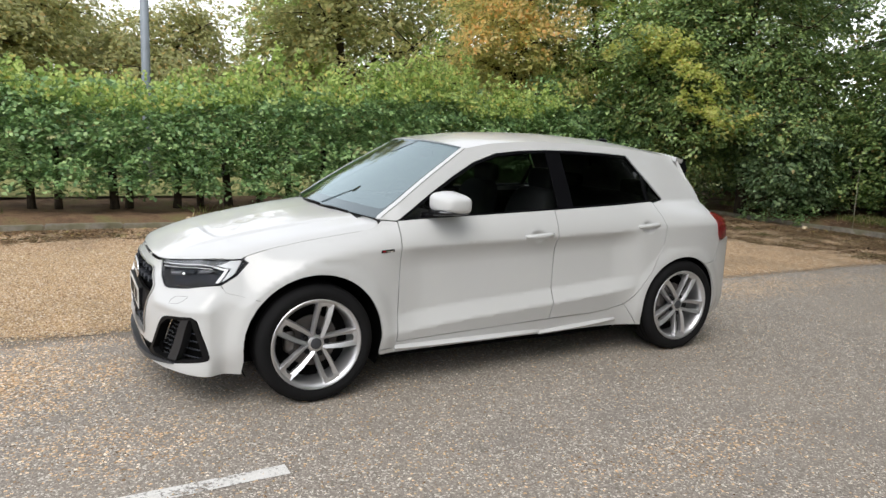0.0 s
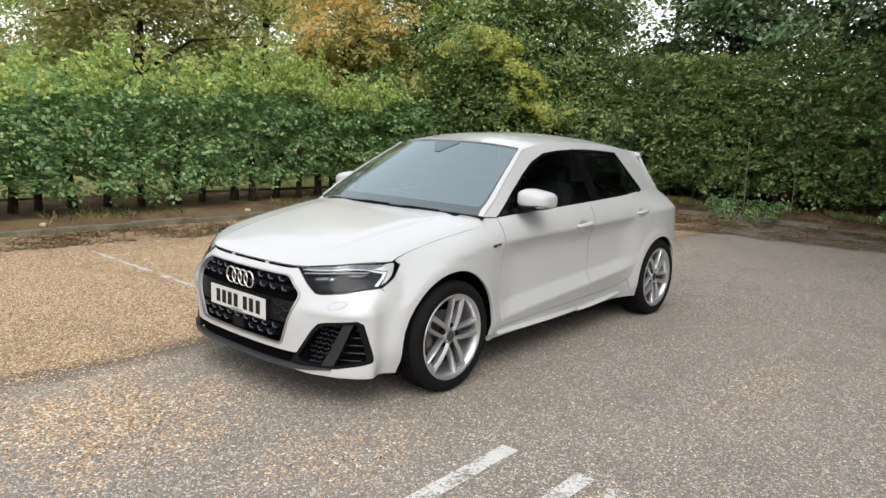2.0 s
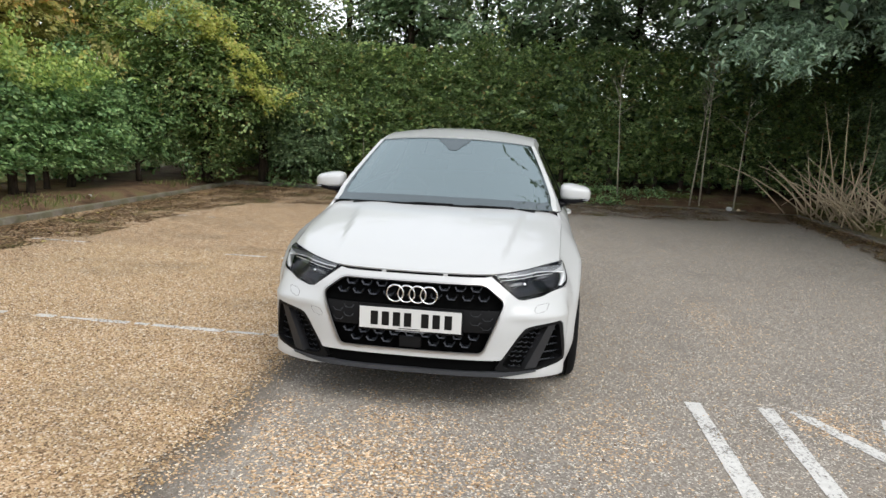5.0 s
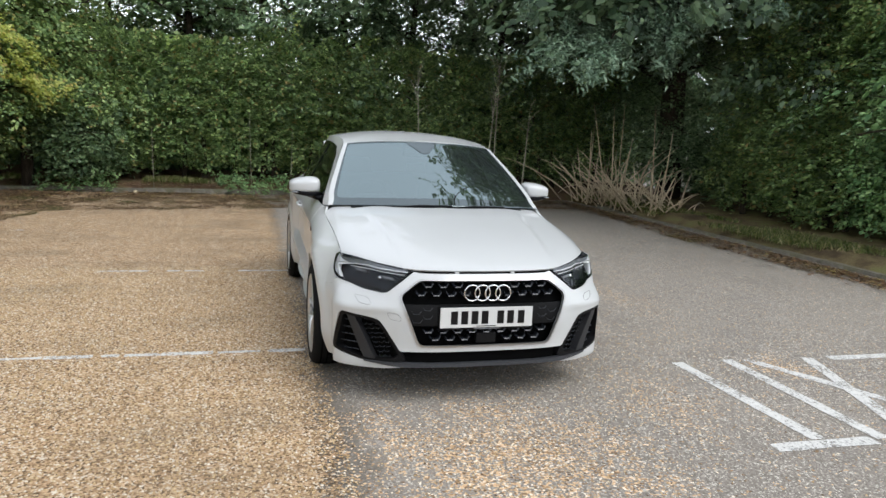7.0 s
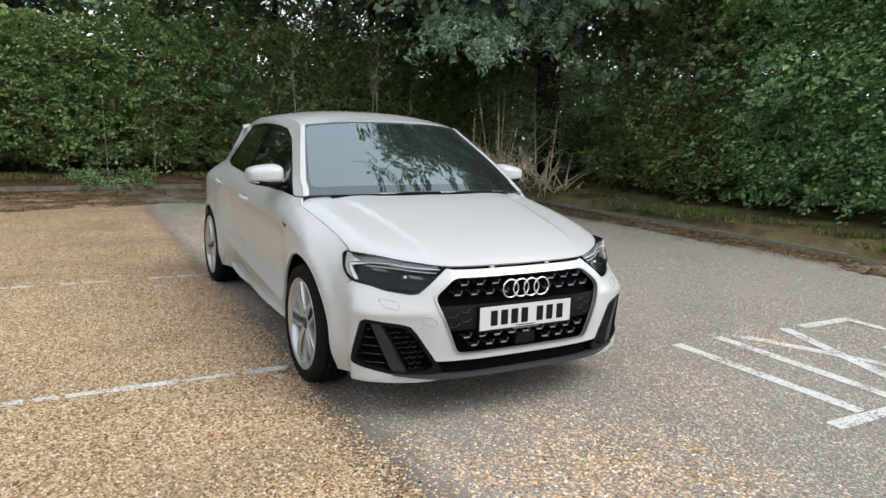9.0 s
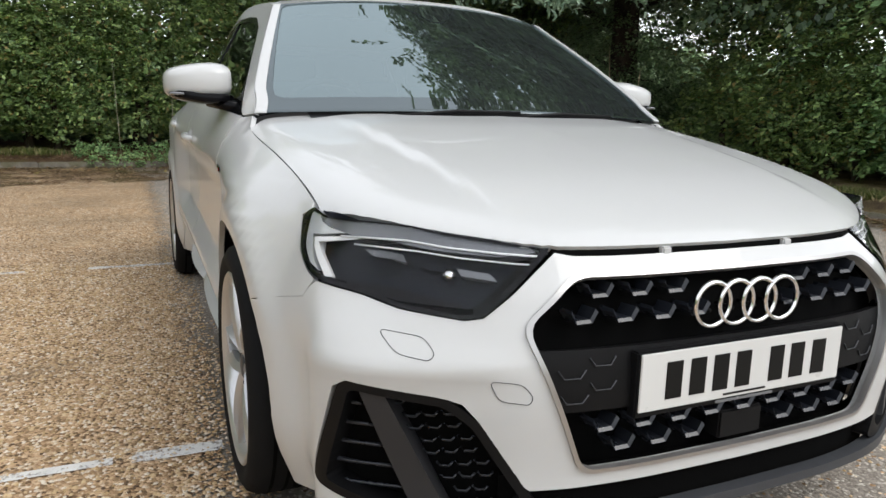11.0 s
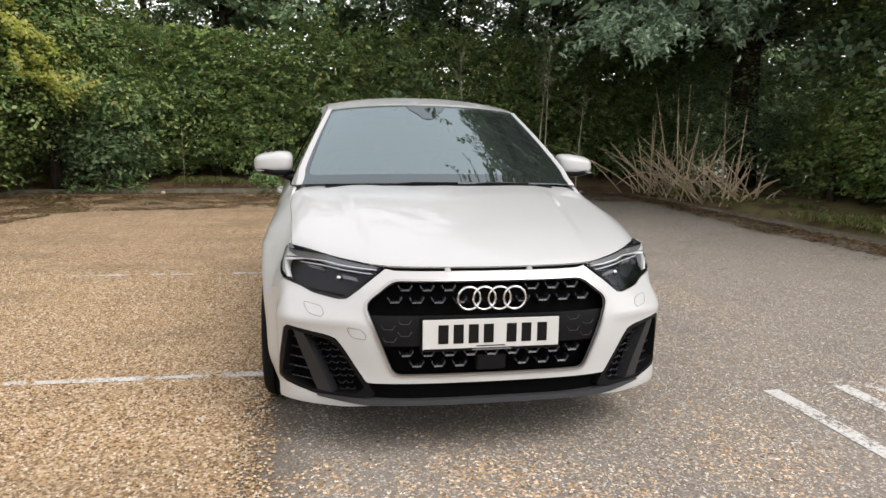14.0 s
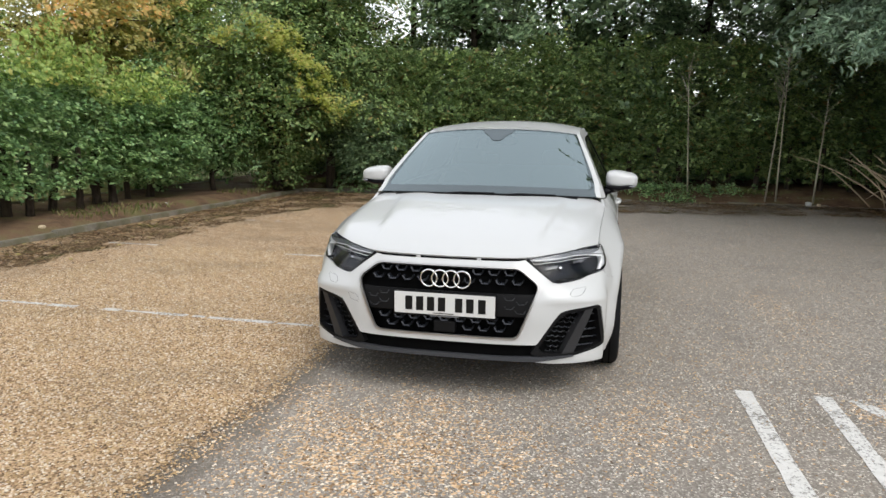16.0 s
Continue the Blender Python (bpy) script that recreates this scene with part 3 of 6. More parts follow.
def level(name, bm, material, parent=None, label=""):
    """A flat sheet, its face up."""
    bmesh.ops.triangulate(bm, faces=bm.faces)
    bm.normal_update()
    for f in bm.faces:
        if f.normal.z < 0:
            f.normal_flip()
    me = bpy.data.meshes.new(name)
    bm.to_mesh(me)
    bm.free()
    me.materials.append(material)
    ob = new(name, me)
    if parent is not None:
        ob.parent = parent
    return tagged(ob, label)


def flat(name, pts, z, material, label, category):
    bm = bmesh.new()
    bm.faces.new([bm.verts.new((x, y, z)) for x, y in pts])
    return tagged(level(name, bm, material, None, label), label, category, kind="structure")


def mound(name, x0, x1, y0, y1, height, material, label, category, step=0.35, seed=3):
    """A strip of uneven earth; height(x, y) gives its surface."""
    nx, ny = max(2, int((x1 - x0) / step)), max(2, int((y1 - y0) / step))
    xs, ys = np.linspace(x0, x1, nx + 1), np.linspace(y0, y1, ny + 1)
    wv = waves(seed)
    gx, gy = np.meshgrid(xs, ys, indexing="ij")
    gz = height(gx, gy) + 0.025 * wv(gx * 2, gy * 2)
    verts = list(zip(gx.ravel().tolist(), gy.ravel().tolist(), gz.ravel().tolist()))
    w = ny + 1
    faces = [(i * w + j, (i + 1) * w + j, (i + 1) * w + j + 1, i * w + j + 1) for i in range(nx) for j in range(ny)]
    ob = link_mesh(name, verts, faces, material)
    return tagged(ob, label, category, kind="structure")


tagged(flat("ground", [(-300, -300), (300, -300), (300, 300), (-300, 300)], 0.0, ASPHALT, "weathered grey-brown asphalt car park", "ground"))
edge = waves(11, 9, 0.7, 9.0)
xs = np.linspace(-16, 10.3, 220)
near_edge = [(x, 0.30 + 0.05 * float(edge(x, 0))) for x in xs]
far_edge = [(10.4, 5.84), (-16, 5.84)]
right_end = [(10.4, y) for y in np.linspace(0.4, 5.7, 4)]
flat("gravel_surface", near_edge + right_end + far_edge, 0.005, GRAVEL, "tan gravel dressing over the parking bays", "gravel")


def band(name, inner, outer, z, material, label, category):
    """A strip between two edges."""
    bm = bmesh.new()
    rows = [(bm.verts.new((*p, z)), bm.verts.new((*q, z))) for p, q in zip(inner, outer)]
    for (p, q), (s, t) in zip(rows, rows[1:]):
        bm.faces.new((p, q, t, s))
    return tagged(level(name, bm, material, None, label), label, category, kind="structure")


LIT = "dark leaf litter and moss along the kerb"
xs = np.linspace(-16, 10.0, 240)
band("leaf_litter_left", [(x, 4.9 - 0.13 * max(0, x - 1) + 0.24 * float(edge(x * 1.4, 5)) + 0.12 * float(edge(x * 5, 2))) for x in xs], [(x, 5.84) for x in xs], 0.010, LITTER, LIT, "leaf litter")
ys = np.linspace(-5.3, 4.9, 130)
band("leaf_litter_back", [(8.3 - 0.28 * max(0, y - 0.5) + 0.34 * float(edge(y * 1.5, 7)) + 0.14 * float(edge(y * 6, 1)) + 0.09 * max(0, -y), y) for y in ys], [(10.54, y) for y in ys], 0.0125, LITTER, LIT, "leaf litter")
xs = np.linspace(-6, 10.4, 160)
band("leaf_litter_right", [(x, -5.15 + 0.20 * float(edge(x * 2, 4)) + 0.06 * float(edge(x * 7, 6))) for x in xs], [(x, -5.74) for x in xs], 0.015, LITTER, LIT, "leaf litter")

rise = lambda d: 0.09 * np.clip(d / 0.12, 0, 1) - 0.03 * (d <= 0.001) + 0.10 * np.clip(d, 0, 3) ** 0.8
mound("verge_left", -18, 10.6, 5.96, 8.2, lambda x, y: rise((y - 5.96) * 0.35), VERGE, "bare earth bed under the clipped hedge", "verge", seed=21)
mound("verge_back", 10.66, 19, -9, 8.2, lambda x, y: rise(x - 10.66), VERGE, "bare earth bank below the tall hedge", "verge", seed=22)
mound("verge_right", -14, 10.66, -12, -5.86, lambda x, y: rise((-5.86 - y) * 0.6), VERGE_DRY, "grassy earth verge beside the kerb", "verge", seed=23)
mound("meadow", -40, 40, 8.2, 60, lambda x, y: 0.2 + 0.012 * (y - 8), MEADOW, "rough dry grass beyond the hedge", "grass", 1.6, 24)


# painted word and bay lines
def stroke(name, a, b, w, z, parent=None, label="", wob=0.004):
    a, b = Vector((*a, z)), Vector((*b, z))
    d = (b - a).normalized()
    n = Vector((-d.y, d.x, 0)) * w / 2
    k = max(2, int((b - a).length / 0.12))
    bm = bmesh.new()
    rows = []
    for i in range(k + 1):
        c = a + (b - a) * i / k
        rows.append((bm.verts.new(c + n * (1 + random.uniform(-0.1, 0.1))), bm.verts.new(c - n * (1 + random.uniform(-0.1, 0.1)))))
    for (p, q), (r, s) in zip(rows, rows[1:]):
        bm.faces.new((p, q, s, r))
    return level(name, bm, LINE, parent, label)


word = thing("painted_word", "worn white painted word EXIT on the asphalt", "road marking", kind="structure")
T0, T1 = -0.335, -1.58
for name, strokes in (
    ("letter_t", [((T0, -1.515), (T1 + 0.05, -1.545)), ((T1 + 0.0, -1.235), (T1 - 0.01, -1.83))]),
    ("letter_i", [((T0 + 0.01, -1.905), (T1, -1.90))]),
    ("letter_x", [((T0 - 0.005, -2.05), (T1, -2.62)), ((T0 - 0.03, -2.53), (T1, -2.10))]),
    ("letter_e", [((T0 - 0.055, -2.70), (T0 - 0.06, -3.22)), ((-0.97, -2.75), (-0.97, -3.2)), ((T1, -2.70), (T1, -3.22)), ((T0 - 0.03, -3.22), (T1, -3.22))]),
):
    letter = new(name)
    letter.parent = word
    for k, (a, b) in enumerate(strokes):
        stroke("stroke", a, b, 0.085, 0.003 + 0.0007 * k, letter)
bay_rng = random.Random(5)
for x0, y0, y1, keep in ((0.215, 0.88, 4.4, 0.93), (2.79, 0.85, 2.6, 0.85), (2.95, 4.30, 4.95, 0.95), (-2.36, 1.0, 4.9, 0.6), (5.35, 1.0, 4.6, 0.35)):
    line = thing("bay_line", "broken white parking bay line half buried in gravel", "road marking", kind="structure")
    y = y0
    while y < y1:
        n = bay_rng.uniform(0.10, 0.32)
        if bay_rng.random() < keep:
            stroke("dash", (x0 + 0.012 * (y - y0), y), (x0 + 0.012 * (y - y0), min(y + n, y1)), bay_rng.uniform(0.04, 0.065), 0.0085, line)
        y += n + bay_rng.uniform(0.0, 0.05)

# kerbs, stone by stone
stone_me = None


def kerb_stone():
    bm = bmesh.new()
    box_bm(bm, (0, -0.06, -0.06), (0.90, 0.06, 0.095), 0.014)
    me = bpy.data.meshes.new("kerb_stone")
    bm.to_mesh(me)
    bm.free()
    me.materials.append(KERB)
    return me


stone_me = kerb_stone()
kr = random.Random(9)
for name, p, d, n in (("kerb_left", (-15, 5.90), 0, 28), ("kerb_back", (10.60, -4.9), 90, 12), ("kerb_right", (-6.0, -5.80), -0.6, 17)):
    kerb = thing(name, "weathered concrete kerb edging with moss", "kerb", kind="structure")
    for k in range(n):
        st = new("kerb_stone", stone_me)
        st.parent = kerb
        a = radians(d)
        st.matrix_basis = pose(p[0] + 0.908 * k * math.cos(a), p[1] + 0.908 * k * math.sin(a), kr.uniform(-0.02, 0.008) - (0.05 if name == "kerb_right" else 0.012 if name == "kerb_left" else 0.06 if name == "kerb_back" and k < 5 else 0), kr.uniform(-1.5, 1.5), kr.uniform(-0.5, 0.5), d + kr.uniform(-0.5, 0.5))


# ---- the car: x runs rearwards from the front axle, its own left side is -y ----
car = thing("car", "white five-door hatchback with silver alloy wheels parked on the asphalt", "car")
WHEELBASE, HUB = 2.563, 0.312

# -- bonnet shape --
bon_xf = pchip([0, 0.2, 0.385, 0.56, 0.70, 0.745, 0.77], [-0.712, -0.706, -0.683, -0.575, -0.42, -0.345, -0.30])
bon_zf = pchip([0, 0.3, 0.385, 0.56, 0.70, 0.77], [0.712, 0.714, 0.716, 0.733, 0.750, 0.748])
bon_xr = pchip([0, 0.4, 0.70, 0.77], [0.275, 0.30, 0.375, 0.36])
bon_zr = pchip([0, 0.4, 0.60, 0.70, 0.77], [0.953, 0.950, 0.940, 0.930, 0.893])


def bonnet_top(x, y):
    a = np.abs(y)
    s = np.clip((x - bon_xf(a)) / (bon_xr(a) - bon_xf(a)), 0, 1)
    g = s**0.68
    yc = 0.425 + 0.115 * s
    ridge = 0.009 * smooth01((yc + 0.022 - a) / 0.044) * smooth01(s / 0.3) * smooth01((1 - s) / 0.25)
    return x, y, bon_zf(a) + (bon_zr(a) - 0.008 - bon_zf(a)) * g + ridge


bon_side = pchip([-0.345, -0.2, 0.0, 0.25, 0.322, 0.45], [0.736, 0.741, 0.748, 0.757, 0.757, 0.74])
wing_x = [-0.34, -0.2, -0.1, 0.1, 0.25]
wing_z = [float(bonnet_top(x, float(bon_side(x)))[2]) for x in wing_x]

# -- side shape --
width = pchip([-0.50, -0.36, -0.27, 0.0, 0.25, 0.46, 1.0, 1.6, 2.2, 2.56, 2.8, 2.95, 3.02, 3.12, 3.22],
              [0.775, 0.830, 0.850, 0.866, 0.852, 0.842, 0.846, 0.850, 0.858, 0.864, 0.848, 0.815, 0.788, 0.735, 0.62])
crease_z = pchip([-0.36, -0.2, 0.0, 0.46, 1.4, 2.24, 2.8, 3.1], [0.52, 0.645, 0.735, 0.783, 0.812, 0.840, 0.85, 0.84])
edge_y = pchip([-0.36, -0.2, 0.0, 0.25, 0.34, 0.42, 0.5, 1.0, 1.5, 2.0, 2.456, 2.75, 3.02],
               [0.7395, 0.7425, 0.7495, 0.7585, 0.7585, 0.752, 0.768, 0.785, 0.790, 0.782, 0.722, 0.68, 0.66])
top_z = pchip([*wing_x, 0.35, 0.42, 0.47, 1.0, 1.54, 2.0, 2.456, 2.8, 3.02],
              [*wing_z, 0.897, 0.920, 0.926, 0.952, 0.975, 0.995, 1.013, 1.0, 0.97])
lean = pchip([0.4, 1.0, 1.55, 2.2, 2.8], [0.56, 0.57, 0.52, 0.60, 0.62])
blade_z = pchip([0.3, 0.6, 2.02, 2.2], [0.30, 0.335, 0.45, 0.47])


def flank(x, z):
    """Half width of the car's side at x, z: shoulder, hollow below it, lower blade, sill, and the glasshouse above."""
    w, zc, zt, ye = width(x), crease_z(x), top_z(x), edge_y(x)
    up = np.clip((z - zc) / (zt - zc), 0, 1)
    y = w - (w - ye) * up**1.6
    mid = smooth01((x - 0.30) / 0.35) * (1 - smooth01((x - 1.95) / 0.3))
    zb = blade_z(x)
    t = np.clip((zc - z) / np.maximum(zc - zb, 0.05), 0, 1)
    hollow = np.where(t < 0.79, (1 - (1 - np.clip(t / 0.28, 0, 1)) ** 2) * 0.044, 0.044 * (1 - ((t - 0.79) / 0.21)))
    y = y - np.where(z < zc, hollow * mid, 0)
    y = y - np.where(z < zb, 0.30 * (zb - z) * mid, 0)
    for hx, hz in ((1.365, 0.822), (2.232, 0.858)):
        y = y - 0.020 * smooth01(1.15 - np.hypot((x - hx) / 0.062, (z - hz) / 0.040))
    for cx, r in ((0.0, 0.368), (WHEELBASE, 0.348)):
        d = np.hypot(x - cx, (z - HUB) * 1.02)
        y = y + 0.014 * (1 - smooth01((d - r - 0.020) / 0.075)) * (z < 0.72)
    y = y - 0.06 * smooth01((0.34 - z) / 0.25) * (1 - mid)
    dz = np.maximum(z - zt, 0)
    return y - lean(x) * dz - 0.06 * dz**2


def flank_at(side, off=0.0):
    return lambda x, z: (x, side * (flank(x, z) + off), z)


# -- nose --
plan_y = [0, 0.2, 0.36, 0.467, 0.56, 0.66, 0.73, 0.76, 0.785, 0.803, 0.822, 0.838, 0.848, 0.856]
plan_x = [-0.80, -0.796, -0.782, -0.757, -0.715, -0.660, -0.612, -0.583, -0.545, -0.50, -0.44, -0.37, -0.29, -0.18]
plan_q = np.r_[0, np.cumsum(np.hypot(np.diff(plan_y), np.diff(plan_x)))]
q_to_y, q_to_x, y_to_q = pchip(plan_q, plan_y), pchip(plan_q, plan_x), pchip(plan_y, plan_q)
x_to_q = pchip(plan_x, plan_q)
nose_in = pchip([0.13, 0.16, 0.2, 0.30, 0.45, 0.55, 0.62, 0.68, 0.72, 0.78], [0.05, 0.02, 0.006, 0.010, 0.0, 0.010, 0.030, 0.070, 0.098, 0.14])


def nose(q, z):
    """The front of the car, unrolled: q runs round the corner from the middle, z is height."""
    s, a = np.sign(q), np.abs(q)
    y, x = q_to_y(a), q_to_x(a)
    front = 1 - smooth01((x + 0.42) / 0.15)
    corner = 0.085 * (y / 0.8) ** 3 * smooth01((z - 0.50) / 0.13) * front
    ridge = 0.012 * np.exp(-(((z - 0.525 + 0.06 * np.maximum(y - 0.45, 0)) / 0.03) ** 2)) * smooth01((y - 0.46) / 0.1) * front
    x = x + nose_in(z) * front + corner - ridge
    y = y - 0.065 * smooth01((z - 0.55) / 0.19) * smooth01((y - 0.55) / 0.2) * front
    wrap = smooth01((x + 0.54) / 0.11)
    y = y * (1 - wrap) + flank(x, z) * wrap
    return x, s * y, z


def q_at(x, z):
    """Where along the unrolled nose a side-view point lies."""
    q = np.linspace(plan_q[6], plan_q[-1], 160)
    return float(q[np.argmin(np.abs(nose(q, np.full(160, z))[0] - x))])


def wing_at(side):
    """The wing's skin: the car's side, running into the nose ahead of the wheel."""
    q = np.linspace(plan_q[5], plan_q[-1], 240)

    def f(x, z):
        x, z = np.asarray(x, float), np.asarray(z, float)
        y = flank(x, z)
        for i in np.flatnonzero(x < -0.425):
            nx, ny, _ = nose(q, np.full(240, z[i]))
            y[i] = np.interp(x[i], np.maximum.accumulate(nx), ny)
        return x, side * y, z

    return f


def nose_back(d):
    """The same surface moved back into the car."""
    def f(q, z):
        x, y, zz = nose(q, z)
        return x + d, y * (1 - 0.35 * d), zz
    return f


def q_poly(poly, side=1):
    """Front-view points (y, z) as points of the unrolled nose."""
    poly = np.asarray(poly, float)
    return np.stack([side * np.sign(poly[:, 0]) * y_to_q(np.abs(poly[:, 0])), poly[:, 1]], 1)


GRILLE = rounded([(-0.365, 0.662), (0.365, 0.662), (0.467, 0.583), (0.365, 0.322), (-0.365, 0.322), (-0.467, 0.583)], 0.03)
LAMP = rounded([(0.388, 0.714), (0.56, 0.732), (0.70, 0.750), (0.783, 0.757), (0.796, 0.738), (0.789, 0.678), (0.768, 0.634), (0.66, 0.604), (0.56, 0.5935), (0.53, 0.599)], 0.018, 4)
INTAKE = rounded([(0.762, 0.482), (0.60, 0.462), (0.548, 0.42), (0.430, 0.240), (0.50, 0.224), (0.60, 0.220), (0.66, 0.226), (0.795, 0.262)], 0.02)


def arch(cx, r, a0, a1, squash=1.0, n=22):
    return [(cx + r * math.cos(a), HUB + r * squash * math.sin(a)) for a in np.linspace(radians(a0), radians(a1), n)]


ARCH_F, ARCH_R = 0.368, 0.348
# front bumper: one piece round both corners, open for grille and intakes
lamp_low = [(0.28, 0.697), (0.355, 0.698), (0.388, 0.704), (0.53, 0.5965), (0.56, 0.591), (0.66, 0.6015), (0.768, 0.6315)]
q_arch = [(q_at(x, z), z) for x, z in [(-0.44, 0.598), (-0.36, 0.580)] + arch(0, ARCH_F, 138, 189)]
half = [tuple(p) for p in q_poly(lamp_low)] + q_arch + [(q_at(-0.368, 0.215), 0.215), (q_at(-0.370, 0.180), 0.180)] + [tuple(p) for p in q_poly([(0.75, 0.183), (0.66, 0.183), (0.55, 0.188), (0.46, 0.200), (0.46, 0.204), (0.56, 0.213), (0.62, 0.222), (0.66, 0.229), (0.77, 0.254), (0.790, 0.264), (0.793, 0.282), (0.770, 0.464), (0.752, 0.481), (0.62, 0.4645), (0.598, 0.460), (0.575, 0.452), (0.548, 0.42), (0.467, 0.294), (0.458, 0.288), (0.2, 0.288)])]
outline = half + [(-q, z) for q, z in half[::-1]]
bumper = panel("front_bumper", outline, nose, 0.018, PAINT, car, "white painted front bumper", 0.02,
               holes=[q_poly((GRILLE - [0, 0.492]) * [1.02, 1.035] + [0, 0.492])])

# grille: surround, backing, fins, mid panel, emblem, plate
panel("grille_surround", q_poly(rounded([(-0.371, 0.669), (0.371, 0.669), (0.477, 0.585), (0.371, 0.314), (-0.371, 0.314), (-0.477, 0.585)], 0.03)), nose, 0.02, SURROUND, car,
      "satin grey six-sided grille surround", 0.014, holes=[q_poly(GRILLE)], lift=0.006)
grille = panel("grille", q_poly((GRILLE - [0, 0.492]) * [1.16, 1.22] + [0, 0.492]), nose_back(0.060), 0.04, VOID, car, "black honeycomb grille", 0.0)


def nose_point(y, z, off=0.0):
    x, yy, zz = nose(np.array([math.copysign(float(y_to_q(abs(y))), y) if y else 0.0]), np.array([z]))
    return Vector((float(x[0]) + off, float(yy[0]), z))


def fin_mesh():
    """One bent fin of the honeycomb: a shallow cup with sloping ends."""
    line = [(-0.028, 0.012), (-0.016, -0.007), (0.016, -0.007), (0.028, 0.012)]
    bm = bmesh.new()
    rows = []
    for dx, dz, th in ((0.0, 0.0, 0.0055), (0.048, -0.004, 0.007)):
        rows.append([bm.verts.new((dx, y, z + dz)) for y, z in line] + [bm.verts.new((dx + (0.005 if dx == 0 else 0), y * 0.90, z + dz + th)) for y, z in line[::-1]])
    a, b = rows
    for i in range(8):
        j = (i + 1) % 8
        bm.faces.new((a[i], a[j], b[j], b[i]))
    bm.faces.new(a[::-1])
    bm.faces.new(b)
    bmesh.ops.recalc_face_normals(bm, faces=bm.faces)
    me = bpy.data.meshes.new("fin")
    bm.to_mesh(me)
    bm.free()
    me.materials.append(FIN)
    return me


fin = fin_mesh()
for row, z in enumerate((0.636, 0.594, 0.398, 0.356)):
    for k in range(-9, 10):
        y = 0.080 * (k + 0.5 * (row % 2))
        if not inside(GRILLE * 0.97 + [0, 0.015], np.array([(y - 0.026, z), (y + 0.026, z)])).all():
            continue
        if z > 0.55 and abs(y) < 0.12 or z < 0.39 and abs(y) < 0.085:
            continue
        f = new("fin", fin)
        f.parent = grille
        f.location = nose_point(y, z, 0.008)
mid = [(-0.452, 0.541), (0.452, 0.541), (0.408, 0.428), (-0.408, 0.428)]
panel("grille_mid_panel", q_poly(mid), nose_back(0.020), 0.03, BLACK, grille, "flat satin black panel in the grille", 0.02)
for s in (-1, 1):
    for y0, z0 in ((0.325, 0.518), (0.385, 0.498), (0.325, 0.474), (0.380, 0.452)):
        pts = [(s * (y0 + a), z0 + b) for a, b in ((-0.026, 0.008), (-0.015, -0.007), (0.015, -0.007), (0.026, 0.008))]
        tubes("embossed_line", [([nose_point(y, z, 0.019) for y, z in pts], [0.0016] * 4)], GREY, grille, seg=5)
box("radar_cover", (-0.785, -0.056, 0.332), (-0.745, 0.056, 0.390), BLACK, car, 0.004, "square black sensor cover")
emblem = new("emblem")
emblem.parent = car
tagged(emblem, "four interlocking chrome rings on the grille")
for k in range(4):
    yc = 0.0865 - 0.0577 * k
    ring = [(math.cos(a), math.sin(a)) for a in np.linspace(0, 2 * math.pi, 41)[:-1]]
    verts, faces = [], []
    prof = [(0.0475, 0.0), (0.0465, -0.006), (0.0425, -0.009), (0.0385, -0.006), (0.0375, 0.0)]
    for c, sn in ring:
        verts += [(-0.766 + dx - 0.0015 * k, yc + r * c, 0.604 + r * sn) for r, dx in prof]
    for i in range(40):
        for j in range(5):
            faces.append((i * 5 + j, i * 5 + (j + 1) % 5, ((i + 1) % 40) * 5 + (j + 1) % 5, ((i + 1) % 40) * 5 + j))
    link_mesh("ring", verts, faces, CHROME, emblem)
    tubes("ring_stay", [([(-0.764, yc, 0.59), (-0.72, yc, 0.59)], [0.004, 0.004])], BLACK, emblem)

plate = tagged(box("number_plate", (-0.790, -0.258, 0.420), (-0.786, 0.262, 0.531), PLATE_W, car, 0.0015), "white front number plate with black bars")
for y in (0.185, 0.128, 0.071, 0.014, -0.074, -0.131, -0.192):
    box("bar", (-0.7915, y - 0.019, 0.439), (-0.7898, y + 0.019, 0.511), PLATE_K, plate, 0.0006)
box("small_bar", (-0.7915, -0.05, 0.426), (-0.7898, 0.06, 0.430), PLATE_K, plate, 0.0004)
box("plate_holder", (-0.786, -0.264, 0.408), (-0.762, 0.268, 0.534), BLACK, car, 0.003, "black plate holder")
box("small_bar", (-0.7878, -0.075, 0.4105), (-0.7855, 0.075, 0.4165), LAMP_MID, plate, 0.0004)

# lower front: black duct, grey splitter
duct = [(0.50, 0.300), (0.50, 0.205), (-0.50, 0.205), (-0.50, 0.300)]
panel("lower_duct", q_poly(duct), nose_back(0.035), 0.04, VOID, car, "black lower duct", 0.03)
spl = [(0.0, 0.227), (0.30, 0.226), (0.44, 0.229), (0.54, 0.227), (0.64, 0.228), (0.64, 0.222), (0.55, 0.212), (0.46, 0.206), (0.2, 0.207), (0, 0.207)]
spl = spl + [(-y, z) for y, z in spl[-2:0:-1]]
panel("front_splitter", q_poly(spl), nose, 0.02, GREY, car, "dark grey lower splitter", 0.03, lift=0.010)

